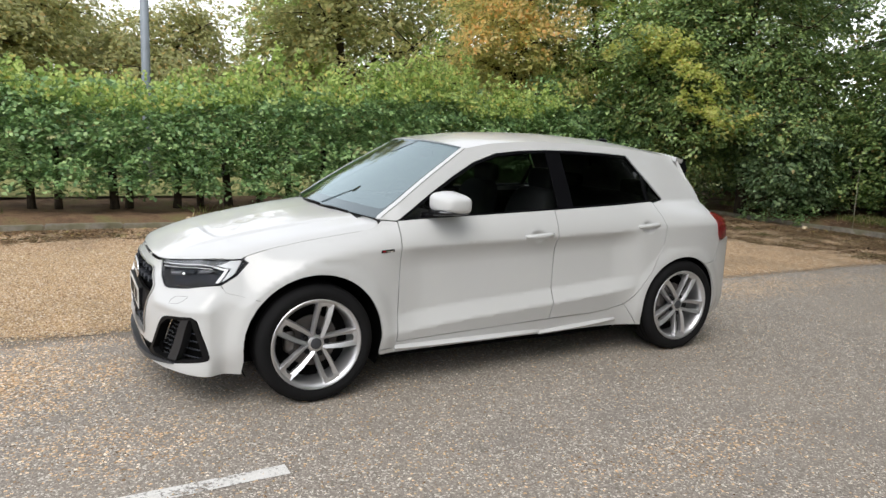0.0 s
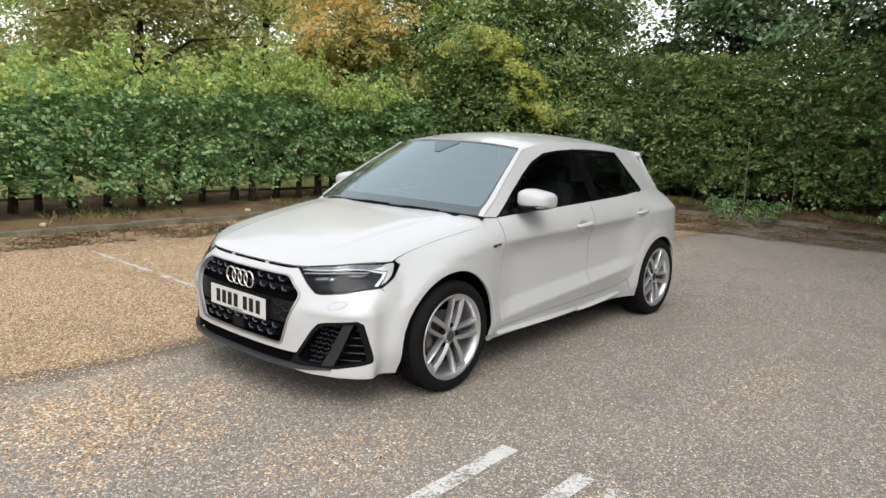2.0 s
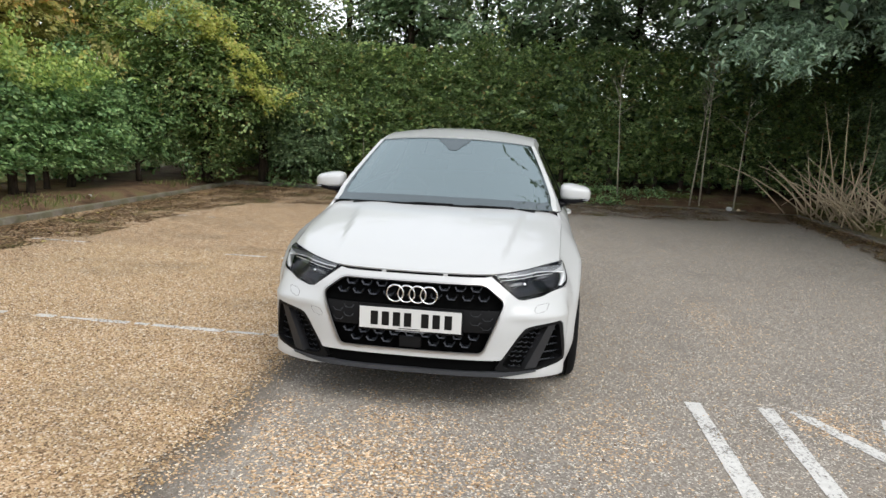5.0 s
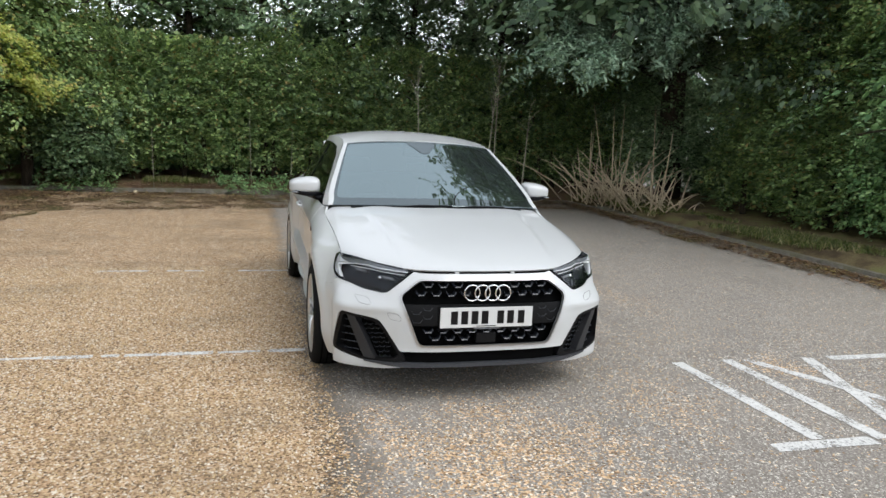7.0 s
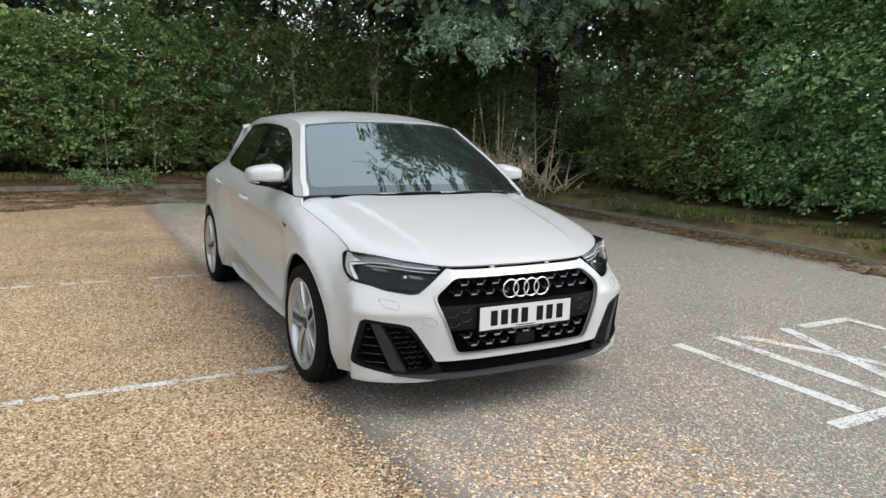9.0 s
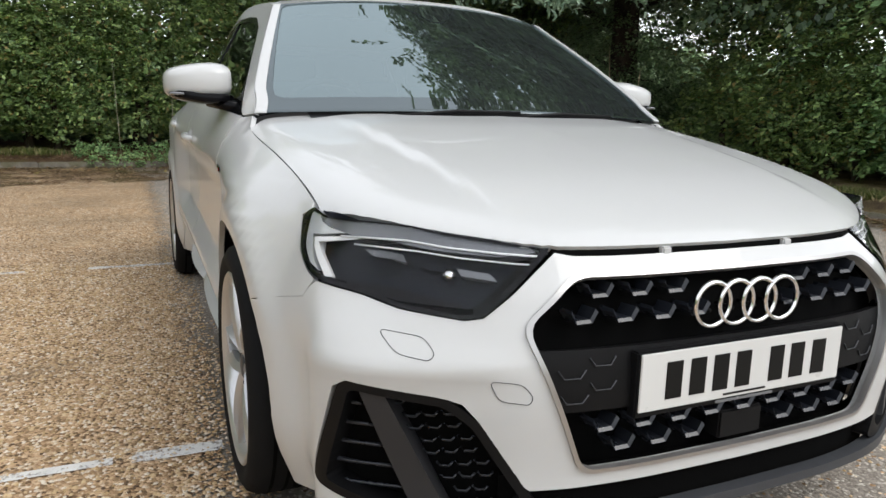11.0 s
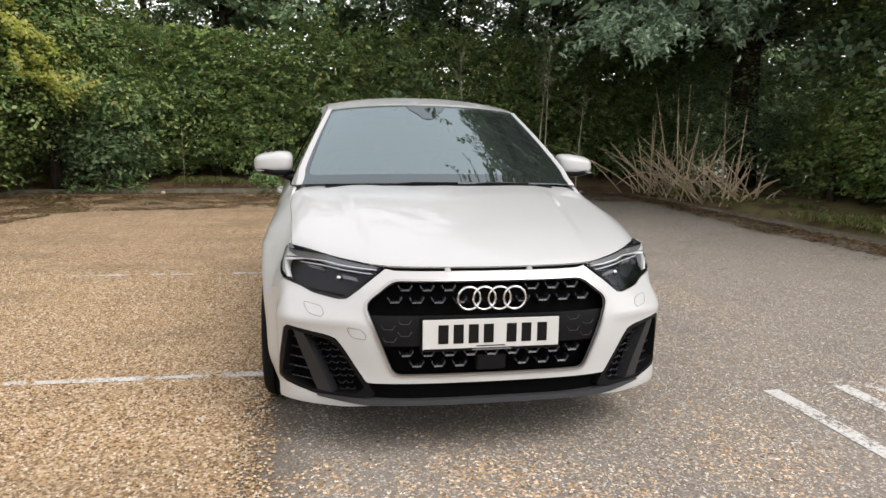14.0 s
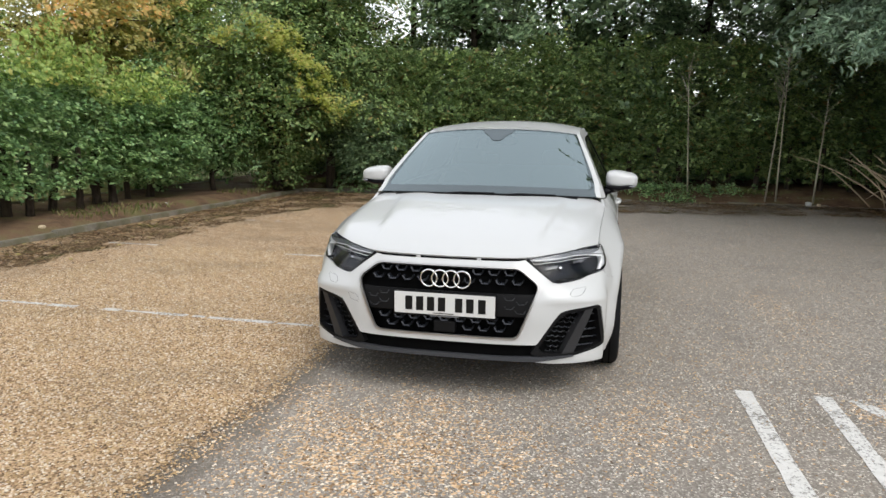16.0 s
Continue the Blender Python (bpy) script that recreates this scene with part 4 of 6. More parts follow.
for s in (-1, 1):
    # side intakes
    sq = lambda poly: q_poly(poly)[:: s] * [s, 1]
    intake = panel("side_intake", sq(INTAKE * 1.02 - [0.012, 0.008]), nose_back(0.065), 0.04, VOID, car, "black side air intake", 0.0)
    panel("intake_rim", sq(INTAKE), nose, 0.02, BLACK, intake, "satin black intake rim", 0.055, holes=[sq(rounded([(0.748, 0.465), (0.605, 0.446), (0.56, 0.41), (0.47, 0.268), (0.50, 0.246), (0.60, 0.237), (0.66, 0.241), (0.778, 0.274)], 0.012))])
    strake = [(0.738, 0.478), (0.702, 0.475), (0.580, 0.223), (0.637, 0.223)]
    panel("strake", sq(strake), nose_back(0.004), 0.02, STRAKE, intake, "dark grey slanting strake", 0.05)
    for k in range(5):
        z = 0.425 - 0.040 * k
        y1 = 0.715 - 0.020 * k
        path = [nose_point(s * y, z + 0.008 * (y - 0.7), 0.045) for y in np.linspace(y1, 0.775, 6)]
        tubes("slat", [(path, [0.004] * 6)], FIN, intake, seg=6)
    cup = [(-0.013, 0.004), (-0.007, -0.004), (0.007, -0.004), (0.013, 0.004)]
    for r in range(9):
        for k in range(4):
            y, z = 0.662 - 0.030 * k - 0.0235 * r * 0.62 - (0.008 if r % 2 else 0), 0.437 - 0.024 * r + 0.004 * k
            lo, hi = 0.49 + (z - 0.25) * 0.36, 0.60 + (z - 0.25) * 0.42
            if not lo < y < hi - 0.012:
                continue
            tubes("mesh_link", [([nose_point(s * (y + a), z + b, 0.042) for a, b in cup], [0.0028] * 4)], FIN, intake, seg=5)
    # headlamp
    lamp = panel("headlamp", sq(LAMP), nose_back(0.055), 0.03, LAMP_DARK, car, "clear headlamp with a dark housing and white light guides", 0.0)
    panel("lamp_rim", sq(LAMP), nose, 0.02, GLOSS_BLACK, lamp, "gloss black lamp rim", 0.05,
          holes=[sq(rounded([(0.405, 0.710), (0.56, 0.729), (0.70, 0.746), (0.778, 0.752), (0.789, 0.736), (0.782, 0.680), (0.762, 0.641), (0.66, 0.6105), (0.562, 0.6000), (0.537, 0.604)], 0.014, 4))], lift=0.001)
    panel("lens", sq(LAMP * 0.998), nose, 0.02, LENS, lamp, "clear lamp lens", 0.0, lift=0.004).visible_shadow = False

    def guide(name, pts, r, off, m):
        path = [nose_point(s * y, z, off) for y, z in pts]
        return tubes(name, [(path, [r] * len(path))], m, lamp, seg=6)

    panel("light_guide", sq([(0.757, 0.709), (0.702, 0.7165), (0.696, 0.711), (0.747, 0.702), (0.748, 0.641), (0.757, 0.641)]), nose_back(0.005), 0.02, LAMP_WHITE, lamp, "bright white angled light guide", 0.012)
    guide("light_guide", [(0.712, 0.716), (0.64, 0.7125), (0.56, 0.7070), (0.48, 0.7010), (0.412, 0.697)], 0.0022, 0.003, LAMP_WHITE)
    guide("light_guide", [(0.705, 0.702), (0.62, 0.6965), (0.54, 0.6905), (0.46, 0.6850), (0.425, 0.6835), (0.412, 0.695)], 0.0016, 0.004, LAMP_WHITE)
    panel("bezel", sq([(0.74, 0.7480), (0.70, 0.7450), (0.56, 0.7280), (0.430, 0.7120), (0.418, 0.703), (0.48, 0.695), (0.56, 0.699), (0.64, 0.704), (0.70, 0.718)]), nose_back(0.007), 0.02, LAMP_MID, lamp, "grey upper lamp bezel", 0.03)
    panel("bezel", sq([(0.780, 0.7485), (0.745, 0.7478), (0.705, 0.721), (0.763, 0.713), (0.762, 0.650), (0.770, 0.662), (0.780, 0.692)]), nose_back(0.006), 0.02, LAMP_GREY, lamp, "pale grey outer lamp bezel", 0.03)
    for k in range(3):
        y0 = 0.70 - 0.075 * k
        panel("reflector", sq([(y0, 0.690 - 0.010 * k), (y0 - 0.05, 0.684 - 0.010 * k), (y0 - 0.058, 0.672 - 0.010 * k), (y0 - 0.004, 0.678 - 0.010 * k)]), nose_back(0.024), 0.02, LAMP_MID if k % 2 == 0 else LAMP_DARK, lamp, "small stepped reflector", 0.015)
    panel("projector_shelf", sq([(0.735, 0.632), (0.66, 0.630), (0.56, 0.612), (0.55, 0.606), (0.66, 0.610), (0.735, 0.622)]), nose_back(0.02), 0.02, GLOSS_BLACK, lamp, "dark lower lamp shelf", 0.03)
    c = nose_point(s * 0.555, 0.655, 0.040)
    lathe("projector", [(0.002, -0.011), (0.008, -0.009), (0.0125, -0.004), (0.014, 0.004), (0.012, 0.010)], CHROME, lamp, (1, 0, 0), c, 20)
    # washer cover and tow-eye cover lines
    for name, quad in (("washer_cover", [(0.694, 0.570), (0.626, 0.563), (0.615, 0.539), (0.627, 0.528), (0.674, 0.535)]),) + ((("tow_cover", [(0.537, 0.498), (0.482, 0.492), (0.464, 0.469), (0.470, 0.455), (0.519, 0.461)]),) if s > 0 else ()):
        ring = rounded(quad, 0.012, 4)
        path = [nose_point(s * y, z, -0.0004) for y, z in np.vstack([ring, ring[:1]])]
        tubes(name, [(path, [0.0009] * len(path))], SEAM, bumper, seg=4)

# -- bonnet --
front = [(float(bon_xf(y)), y) for y in np.linspace(0, 0.735, 26)]
side = [(x, float(bon_side(x))) for x in (-0.30, -0.2, -0.1, 0.0, 0.1, 0.2, 0.25, 0.31)] + [(0.342, 0.757), (0.372, 0.742), (0.380, 0.705)]
rear = [(float(bon_xr(y)), y) for y in np.linspace(0.69, 0, 10)]
right = front + side + rear
outline = right + [(x, -y) for x, y in right[-2:0:-1]]
panel("bonnet", outline, bonnet_top, 0.022, PAINT, car, "white bonnet with two soft creases", 0.02)
# the dark shut line between bonnet and bumper with its two rubber stops
path = [(float(bon_xf(abs(y))) + 0.012, y, float(bon_zf(abs(y))) - 0.014) for y in np.linspace(-0.39, 0.39, 20)]
tubes("bonnet_seal", [(path, [0.0105] * 20)], VOID, car, "black seal under the bonnet edge")
for y in (-0.158, 0.158):
    box("bonnet_stop", (-0.716, y - 0.011, 0.692), (-0.690, y + 0.011, 0.7085), PAINT, car, 0.003)

# -- windscreen, cowl, roof --
ws_edge_x = pchip([0.935, 1.14, 1.322], [0.382, 0.690, 0.992])


def screen(v, y):
    """Windscreen: v up from the cowl, y across in share of the half width."""
    z = 0.935 + (1.322 - 0.935) * v
    xe = ws_edge_x(z)
    ye = flank(xe, z)
    bow = (1 - np.abs(y) ** 2.2)
    return xe - 0.115 * bow * (1 - 0.25 * v) + 0.0, y * ye, z + bow * (0.016 + 0.022 * v)


rect = [(0.0, -0.958), (1.0, -0.958), (1.0, 0.958), (0.0, 0.958)]
windscreen = panel("windscreen", rect, screen, 0.035, GLASS_F, car, "clear windscreen with a dark border", 0.0)
windscreen.visible_shadow = False
inner = rounded([(0.105, -0.925), (0.985, -0.944), (0.985, -0.20), (0.93, -0.17), (0.88, -0.10), (0.80, -0.05), (0.80, 0.05), (0.88, 0.10), (0.93, 0.17), (0.985, 0.20), (0.985, 0.944), (0.105, 0.925)], 0.05)
border = panel("screen_border", rect, lambda v, y: tuple(c + d for c, d in zip(screen(v, y), (-0.0015, 0, 0.0025))), 0.035, FRIT, windscreen, "dark printed border", 0.0, holes=[inner])
border.visible_shadow = False
for s in (-1, 1):
    panel("pillar", [(-0.01, s * 0.954), (1.0, s * 0.954), (1.0, s * 0.997), (-0.01, s * 0.997)], lambda v, y: tuple(c + d for c, d in zip(screen(v, y), (-0.003, 0, 0.005))), 0.04, PAINT, car, "white pillar beside the windscreen", 0.012)
cowl = [screen(np.array([0.0]), np.array([y])) for y in np.linspace(-0.80, 0.80, 21)]
cowl = [Vector([float(c[0]) for c in p]) for p in cowl]
bm = bmesh.new()
rows = [[bm.verts.new(p + Vector(o)) for p in cowl] for o in ((0.02, 0, 0.0), (-0.02, 0, -0.012), (-0.07, 0, -0.03))]
for a, b in zip(rows, rows[1:]):
    for i in range(len(cowl) - 1):
        bm.faces.new((a[i], a[i + 1], b[i + 1], b[i]))
part("cowl", bm, BLACK, car, "black plastic scuttle below the windscreen")
for y0, y1, v1 in ((0.50, -0.10, -0.002), (-0.02, -0.62, -0.002)):
    p = [Vector([float(c[0]) for c in screen(np.array([v]), np.array([y]))]) + Vector((-0.006, 0, 0.005)) for v, y in ((-0.06, y0), (-0.03, y0 - 0.12), (v1, (y0 + y1) / 2), (v1, y1))]
    wiper = tubes("wiper", [(p, [0.007, 0.006, 0.005, 0.004])], BLACK, car, "black windscreen wiper")
    tubes("wiper_blade", [([q + Vector((0.003, 0, -0.008)) for q in p[1:]], [0.005] * 3)], RUBBER, wiper)

rail_z = pchip([0.992, 1.2, 1.5, 1.9, 2.3, 2.74], [1.322, 1.358, 1.375, 1.370, 1.348, 1.303])
roof_z = pchip([0.86, 1.0, 1.12, 1.30, 1.7, 2.17, 2.71, 2.95], [1.352, 1.380, 1.403, 1.420, 1.432, 1.414, 1.353, 1.320])


def roof_top(x, u):
    """Roof: u across in share of the half width."""
    xs = np.clip(x, 0.992, 2.74)
    zr = rail_z(xs)
    yr = flank(xs, zr)
    front = np.clip((1.25 - x) / 0.26, 0, 1)
    xb = x - 0.105 * (1 - np.abs(u) ** 2.2) * front**2
    return xb, u * yr, zr + (roof_z(np.clip(x, 0.98, 2.74)) - 0.010 * front - zr) * (1 - np.abs(u) ** 2.3)


panel("roof", [(0.998, -0.995), (2.74, -0.995), (2.74, 0.995), (0.998, 0.995)], roof_top, 0.06, PAINT, car, "white roof", 0.015)
blob("roof_aerial", (2.50, 0.0, 1.385), (0.06, 0.018, 0.028), GLOSS_BLACK, car, 0.8, 16, 10, lambda v: (v.x + 0.6 * v.z, v.y * (1 - 8 * max(0, v.z)), v.z))


def spoiler_top(x, u):
    t = (x - 2.74) / 0.15
    zr = 1.303 - 0.02 * t
    return x - 0.07 * np.abs(u) ** 3 * t, u * (0.545 + 0.010 * t), zr + (1.346 - 0.03 * t - zr) * (1 - np.abs(u) ** 2.3)


panel("rear_spoiler", [(2.745, -0.995), (2.89, -0.93), (2.89, 0.93), (2.745, 0.995)], spoiler_top, 0.05, PAINT, car, "white roof spoiler", 0.03)

# -- sides --
DLO_TOP = [(0.497, 0.936), (0.70, 1.064), (0.86, 1.156), (1.02, 1.238), (1.19, 1.294), (1.36, 1.313), (1.55, 1.322), (1.75, 1.322), (2.0, 1.314), (2.227, 1.300)]
DLO_TIP = (2.45, 1.022)
belt = lambda x0, x1, d=0.0, n=8: [(x, float(top_z(x)) + d) for x in np.linspace(x0, x1, n)]
ws_line = [(float(ws_edge_x(z)), z) for z in np.linspace(0.935, 1.322, 9)]
rail_line = [(x, float(rail_z(x))) for x in np.linspace(1.02, 2.74, 18)]
REAR_GAP = [(2.34, 1.004), (2.382, 0.86), (2.366, 0.74), (2.27, 0.56), (2.15, 0.41), (2.075, 0.357), (1.96, 0.326), (1.80, 0.312)]
FOLDS = [[(x, float(crease_z(x) + (blade_z(x) - crease_z(x)) * t)) for x in np.linspace(0.47, 2.3, 40)] for t in (0.0, 0.79, 1.0)]
for s in (-1, 1):
    skin = flank_at(s)
    # the side frame: windscreen pillar, roof rail, rear pillar and quarter as one pressing
    outline = ws_line + rail_line + [(2.79, 1.24), (2.86, 1.08), (2.885, 0.94), (2.90, 0.84), (2.935, 0.74), (2.90, 0.60)]
    outline += arch(WHEELBASE, ARCH_R, 56, 199, 0.97) + [(2.20, 0.205), (2.128, 0.300), (2.083, 0.352)]
    outline += [(x + 0.004, z - 0.002) for x, z in REAR_GAP[4::-1]] + [(2.45, 1.018), (2.46, 1.03), (2.238, 1.307)] + [(x, z + 0.007) for x, z in DLO_TOP[-2::-1]] + [(0.47, 0.929)]
    frame_side = panel("side_frame", outline, skin, 0.03, PAINT, car, "white body side with pillars and rear quarter", 0.014)
    # front wing
    outline = [(0.456, 0.235), (0.468, 0.60), (0.472, 0.922), (0.388, 0.928), (0.352, 0.900)] + [(x, float(top_z(x)) - 0.001) for x in np.linspace(0.32, -0.33, 16)]
    outline += [(p.x + 0.004, p.z) for p in (nose_point(*e) for e in ((0.785, 0.752), (0.796, 0.738), (0.789, 0.678), (0.768, 0.634)))] + [(-0.44, 0.5988), (-0.36, 0.5808)] + arch(0, ARCH_F, 138, -11)
    wing = panel("front_wing", outline, wing_at(s), 0.026, PAINT, car, "white front wing", 0.014)
    badge = panel("badge", [(0.352, 0.768), (0.428, 0.772), (0.428, 0.788), (0.352, 0.784)], flank_at(s, 0.003), 0.02, GLOSS_BLACK, wing, "small dark badge", 0.003)
    for k in range(3):
        panel("bar", [(0.358 + 0.022 * k, 0.772), (0.376 + 0.022 * k, 0.773), (0.376 + 0.022 * k, 0.783), (0.358 + 0.022 * k, 0.782)], flank_at(s, 0.005), 0.02, RED if k == 0 else CHROME, badge, "", 0.002)
    # added black sheet stands in for the shade inside the door gaps
    panel("gap_backing", [(0.38, 0.24), (2.10, 0.24), (2.30, 0.60), (2.42, 0.96), (1.5, 0.955), (0.40, 0.89)], flank_at(s, -0.024), 0.08, VOID, car, "black sheet added behind the door gaps", 0.0)
    # doors
    outline = [(0.463, 0.272), (1.0, 0.290), (1.492, 0.306), (1.502, 0.50), (1.507, 0.715)] + belt(1.503, 0.477, 0.0, 12) + [(0.474, 0.60)]
    door = panel("front_door", outline, skin, 0.015, PAINT, car, "white front door", 0.016, lines=FOLDS)
    outline = [(1.498, 0.307), (1.80, 0.313)] + [(1.96, 0.326)] + REAR_GAP[5::-1] + belt(2.33, 1.509, 0.0, 10) + [(1.513, 0.715), (1.508, 0.50)]
    door2 = panel("rear_door", outline, skin, 0.015, PAINT, car, "white rear door", 0.016, lines=FOLDS)
    for d, x0, x1, z0 in ((door, 1.268, 1.470, 0.824), (door2, 2.130, 2.335, 0.860)):
        xs = np.linspace(x0, x1, 9)
        bump = [0.006, 0.026, 0.033, 0.035, 0.036, 0.035, 0.034, 0.028, 0.008]
        pts = [(x, s * (float(flank(x, z0 + 0.06)) + b), z0 + 0.06 * (x - x0)) for x, b in zip(xs, bump)]
        h = tubes("door_handle", [(pts, [0.010, 0.0125, 0.0135, 0.014, 0.014, 0.014, 0.0135, 0.0125, 0.010])], PAINT, d, "white bar door handle", seg=10)
    # glass with black trim
    glass_f = [(0.515, 0.942)] + [(x + 0.006, z - 0.010) for x, z in DLO_TOP[1:7]] + [(1.547, 0.988)] + belt(1.54, 0.56, 0.010, 10)
    glass_f[-11] = (1.545, 1.305)
    w1 = panel("front_window", glass_f, flank_at(s, -0.006), 0.05, GLASS_D, door, "dark tinted door window", 0.0)
    glass_r = [(1.655, 0.992), (1.655, 1.311), (2.0, 1.303), (2.222, 1.288), (2.31, 1.18), (2.287, 1.017)] + belt(2.28, 1.66, 0.012, 6)
    w2 = panel("rear_window", glass_r, flank_at(s, -0.006), 0.05, GLASS_S, door2, "dark tinted door window", 0.0)
    glass_q = [(2.315, 1.020), (2.337, 1.150), (2.437, 1.030)]
    panel("quarter_window", glass_q, flank_at(s, -0.006), 0.05, GLASS_S, frame_side, "small dark quarter window", 0.0)
    for w in (w1, w2):
        w.visible_shadow = False
    ring = [(0.485, 0.932)] + [(x, z + 0.004) for x, z in DLO_TOP[1:]] + [(2.452, 1.020)] + belt(2.40, 0.52, 0.001, 16)
    panel("window_trim", ring, flank_at(s, -0.001), 0.03, GLOSS_BLACK, frame_side, "gloss black window surround", 0.012, holes=[glass_f, glass_r, glass_q])
    # sill and skirt
    outline = [(0.366, 0.205), (2.199, 0.205), (2.1268, 0.2995), (2.081, 0.3508), (1.96, 0.320), (1.80, 0.307), (1.0, 0.285), (0.463, 0.266), (0.450, 0.231), (0.366, 0.228)]
    panel("sill", outline, flank_at(s, -0.002), 0.03, PAINT, car, "white sill below the doors", 0.02)
    for x0, x1, z0, z1, k in ((0.452, 1.475, 0.232, 0.222, 0), (1.44, 2.05, 0.214, 0.250, 1)):
        bm = bmesh.new()
        n = 24
        rows = []
        for i in range(n + 1):
            t = i / n
            x, z = x0 + (x1 - x0) * t, z0 + (z1 - z0) * t
            y = float(flank(x, z)) - 0.004
            o = 0.040 * math.sin(math.pi * min(1, max(0.02, t * 0.9 + 0.1))) ** 0.5
            th = 0.016 if k else 0.020
            rows.append([bm.verts.new(p) for p in ((x, s * y, z + th), (x, s * (y + o * 0.7), z + th * 0.6), (x, s * (y + o), z), (x, s * (y + o * 0.8), z - 0.008), (x, s * y, z - 0.012))])
        for a, b in zip(rows, rows[1:]):
            for i in range(4):
                bm.faces.new((a[i], a[i + 1], b[i + 1], b[i]))
        bm.faces.new(rows[0])
        bm.faces.new(rows[-1][::-1])
        part("side_skirt", bm, PAINT, car, "white blade-shaped side skirt")
    # mirrors
    mirror = blob("door_mirror", (0.735, s * 0.862, 1.030), (0.088, 0.104, 0.060), PAINT, car, 0.52, 36, 22,
                  lambda v: (v.x + 0.25 * max(0.0, v.y * s), v.y, v.z * (1 - 1.9 * max(-0.02, v.y * s)) * (0.80 + 0.20 * min(1.0, (v.x + 0.09) / 0.09)) - 0.05 * v.y * s), "white door mirror with a black base")
    blob("mirror_base", (0.732, s * 0.852, 0.978), (0.092, 0.100, 0.019), GLOSS_BLACK, mirror, 0.55, 28, 10, lambda v: (v.x + 0.25 * max(0.0, v.y * s), v.y, v.z + 0.16 * max(0.0, v.y * s)), "black lower mirror shell")
    tubes("mirror_arm", [([(0.640, s * 0.742, 0.950), (0.665, s * 0.785, 0.957), (0.71, s * 0.83, 0.968)], [0.022, 0.017, 0.018])], GLOSS_BLACK, mirror, seg=10)
    blob("mirror_glass", (0.822, s * 0.868, 1.026), (0.006, 0.082, 0.045), CHROME, mirror, 0.5, 20, 10)
    blob("side_repeater", (0.690, s * 0.930, 0.990), (0.045, 0.026, 0.006), LAMP_MID, mirror, 0.7, 14, 8)
    # tail lamp, seen from the side
    panel("tail_lamp", rounded([(2.868, 0.935), (2.93, 0.932), (3.00, 0.900), (3.06, 0.76), (2.96, 0.742), (2.915, 0.78), (2.890, 0.88)], 0.015), flank_at(s, 0.004), 0.025, RED, car, "dark red tail lamp", 0.03)
    # rear bumper corner
    outline = [(2.905, 0.598), (2.94, 0.735), (3.10, 0.755), (3.17, 0.66), (3.19, 0.52), (3.17, 0.30), (3.12, 0.22), (2.90, 0.205)] + arch(WHEELBASE, ARCH_R, -12, 55, 0.97)
    panel("rear_bumper", outline, skin, 0.03, PAINT, car, "white rear bumper", 0.014)
    # inner wheel houses
    for cx, r in ((0.0, ARCH_F), (WHEELBASE, ARCH_R)):
        bm = bmesh.new()
        rows = []
        for y in (0.868, 0.50):
            rows.append([bm.verts.new((cx + (r + 0.012) * math.cos(a), s * (y - (0.02 if y > 0.8 else 0)), HUB + (r + 0.012) * math.sin(a))) for a in np.linspace(radians(-25), radians(205), 26)])
        for i in range(25):
            bm.faces.new((rows[0][i], rows[0][i + 1], rows[1][i + 1], rows[1][i]))
        bm.faces.new(rows[1])
        for v in rows[0]:
            v.co.y = s * (min(abs(v.co.y), float(flank(v.co.x, max(v.co.z, 0.2))) - 0.016))
        part("wheel_house", bm, VOID, car, "black wheel house liner")

# -- tail --
tail_x = pchip([0.20, 0.32, 0.55, 0.75, 0.95, 1.15, 1.31], [3.15, 3.20, 3.21, 3.17, 3.12, 3.03, 2.94])
tail_y = pchip([0.20, 0.5, 0.8, 1.0, 1.31], [0.70, 0.73, 0.72, 0.65, 0.52])
tail_e = pchip([0.20, 0.75, 0.95, 1.31], [3.10, 3.05, 2.90, 2.75])


def tail(u, z):
    e = np.abs(u) ** 3
    return tail_x(z) * (1 - e) + tail_e(z) * e, u * (tail_y(z)), z


panel("tailgate", [(-1, 0.52), (1, 0.52), (1, 1.30), (-1, 1.30)], tail, 0.05, PAINT, car, "white tailgate", 0.02)
panel("rear_bumper_middle", [(-1, 0.205), (1, 0.205), (1, 0.515), (-1, 0.515)], tail, 0.05, PAINT, car, "white rear bumper middle", 0.02)
panel("rear_screen", rounded([(-0.82, 1.0), (0.82, 1.0), (0.86, 1.27), (-0.86, 1.27)], 0.05), tail, 0.05, GLASS_S, car, "dark rear window", 0.0, lift=0.005)
for s in (-1, 1):
    prism("spoiler_fin", [(2.80, 1.28), (2.875, 1.28), (2.875, 1.22), (2.845, 1.18)], lambda x, z: (x, s * (0.500 + 0.32 * (1.285 - z)), z), (0, -s * 0.02, 0), GLOSS_BLACK, car, "gloss black fin beside the rear window")

# -- underside and cabin --
box("underbody", (-0.54, -0.56, 0.150), (3.08, 0.56, 0.26), VOID, car, 0.03, "black underbody")
box("floor_pan", (0.42, -0.70, 0.140), (2.14, 0.70, 0.26), VOID, car, 0.02, "black floor pan")
box("engine_bay_filler", (-0.55, -0.50, 0.26), (0.40, 0.50, 0.66), VOID, car, 0.05, "dark engine bay")
box("bulkhead", (0.42, -0.70, 0.3), (0.50, 0.70, 0.86), VOID, car, 0.03, "dark bulkhead")
box("boot_floor", (2.2, -0.56, 0.40), (3.0, 0.56, 0.80), VOID, car, 0.05, "dark boot")
blob("dashboard", (0.66, 0, 0.86), (0.24, 0.70, 0.085), CABIN_L, car, 0.4, 28, 12, lambda v: (v.x, v.y, v.z - 0.3 * max(0, -v.x) ** 1.0 * 0.3))
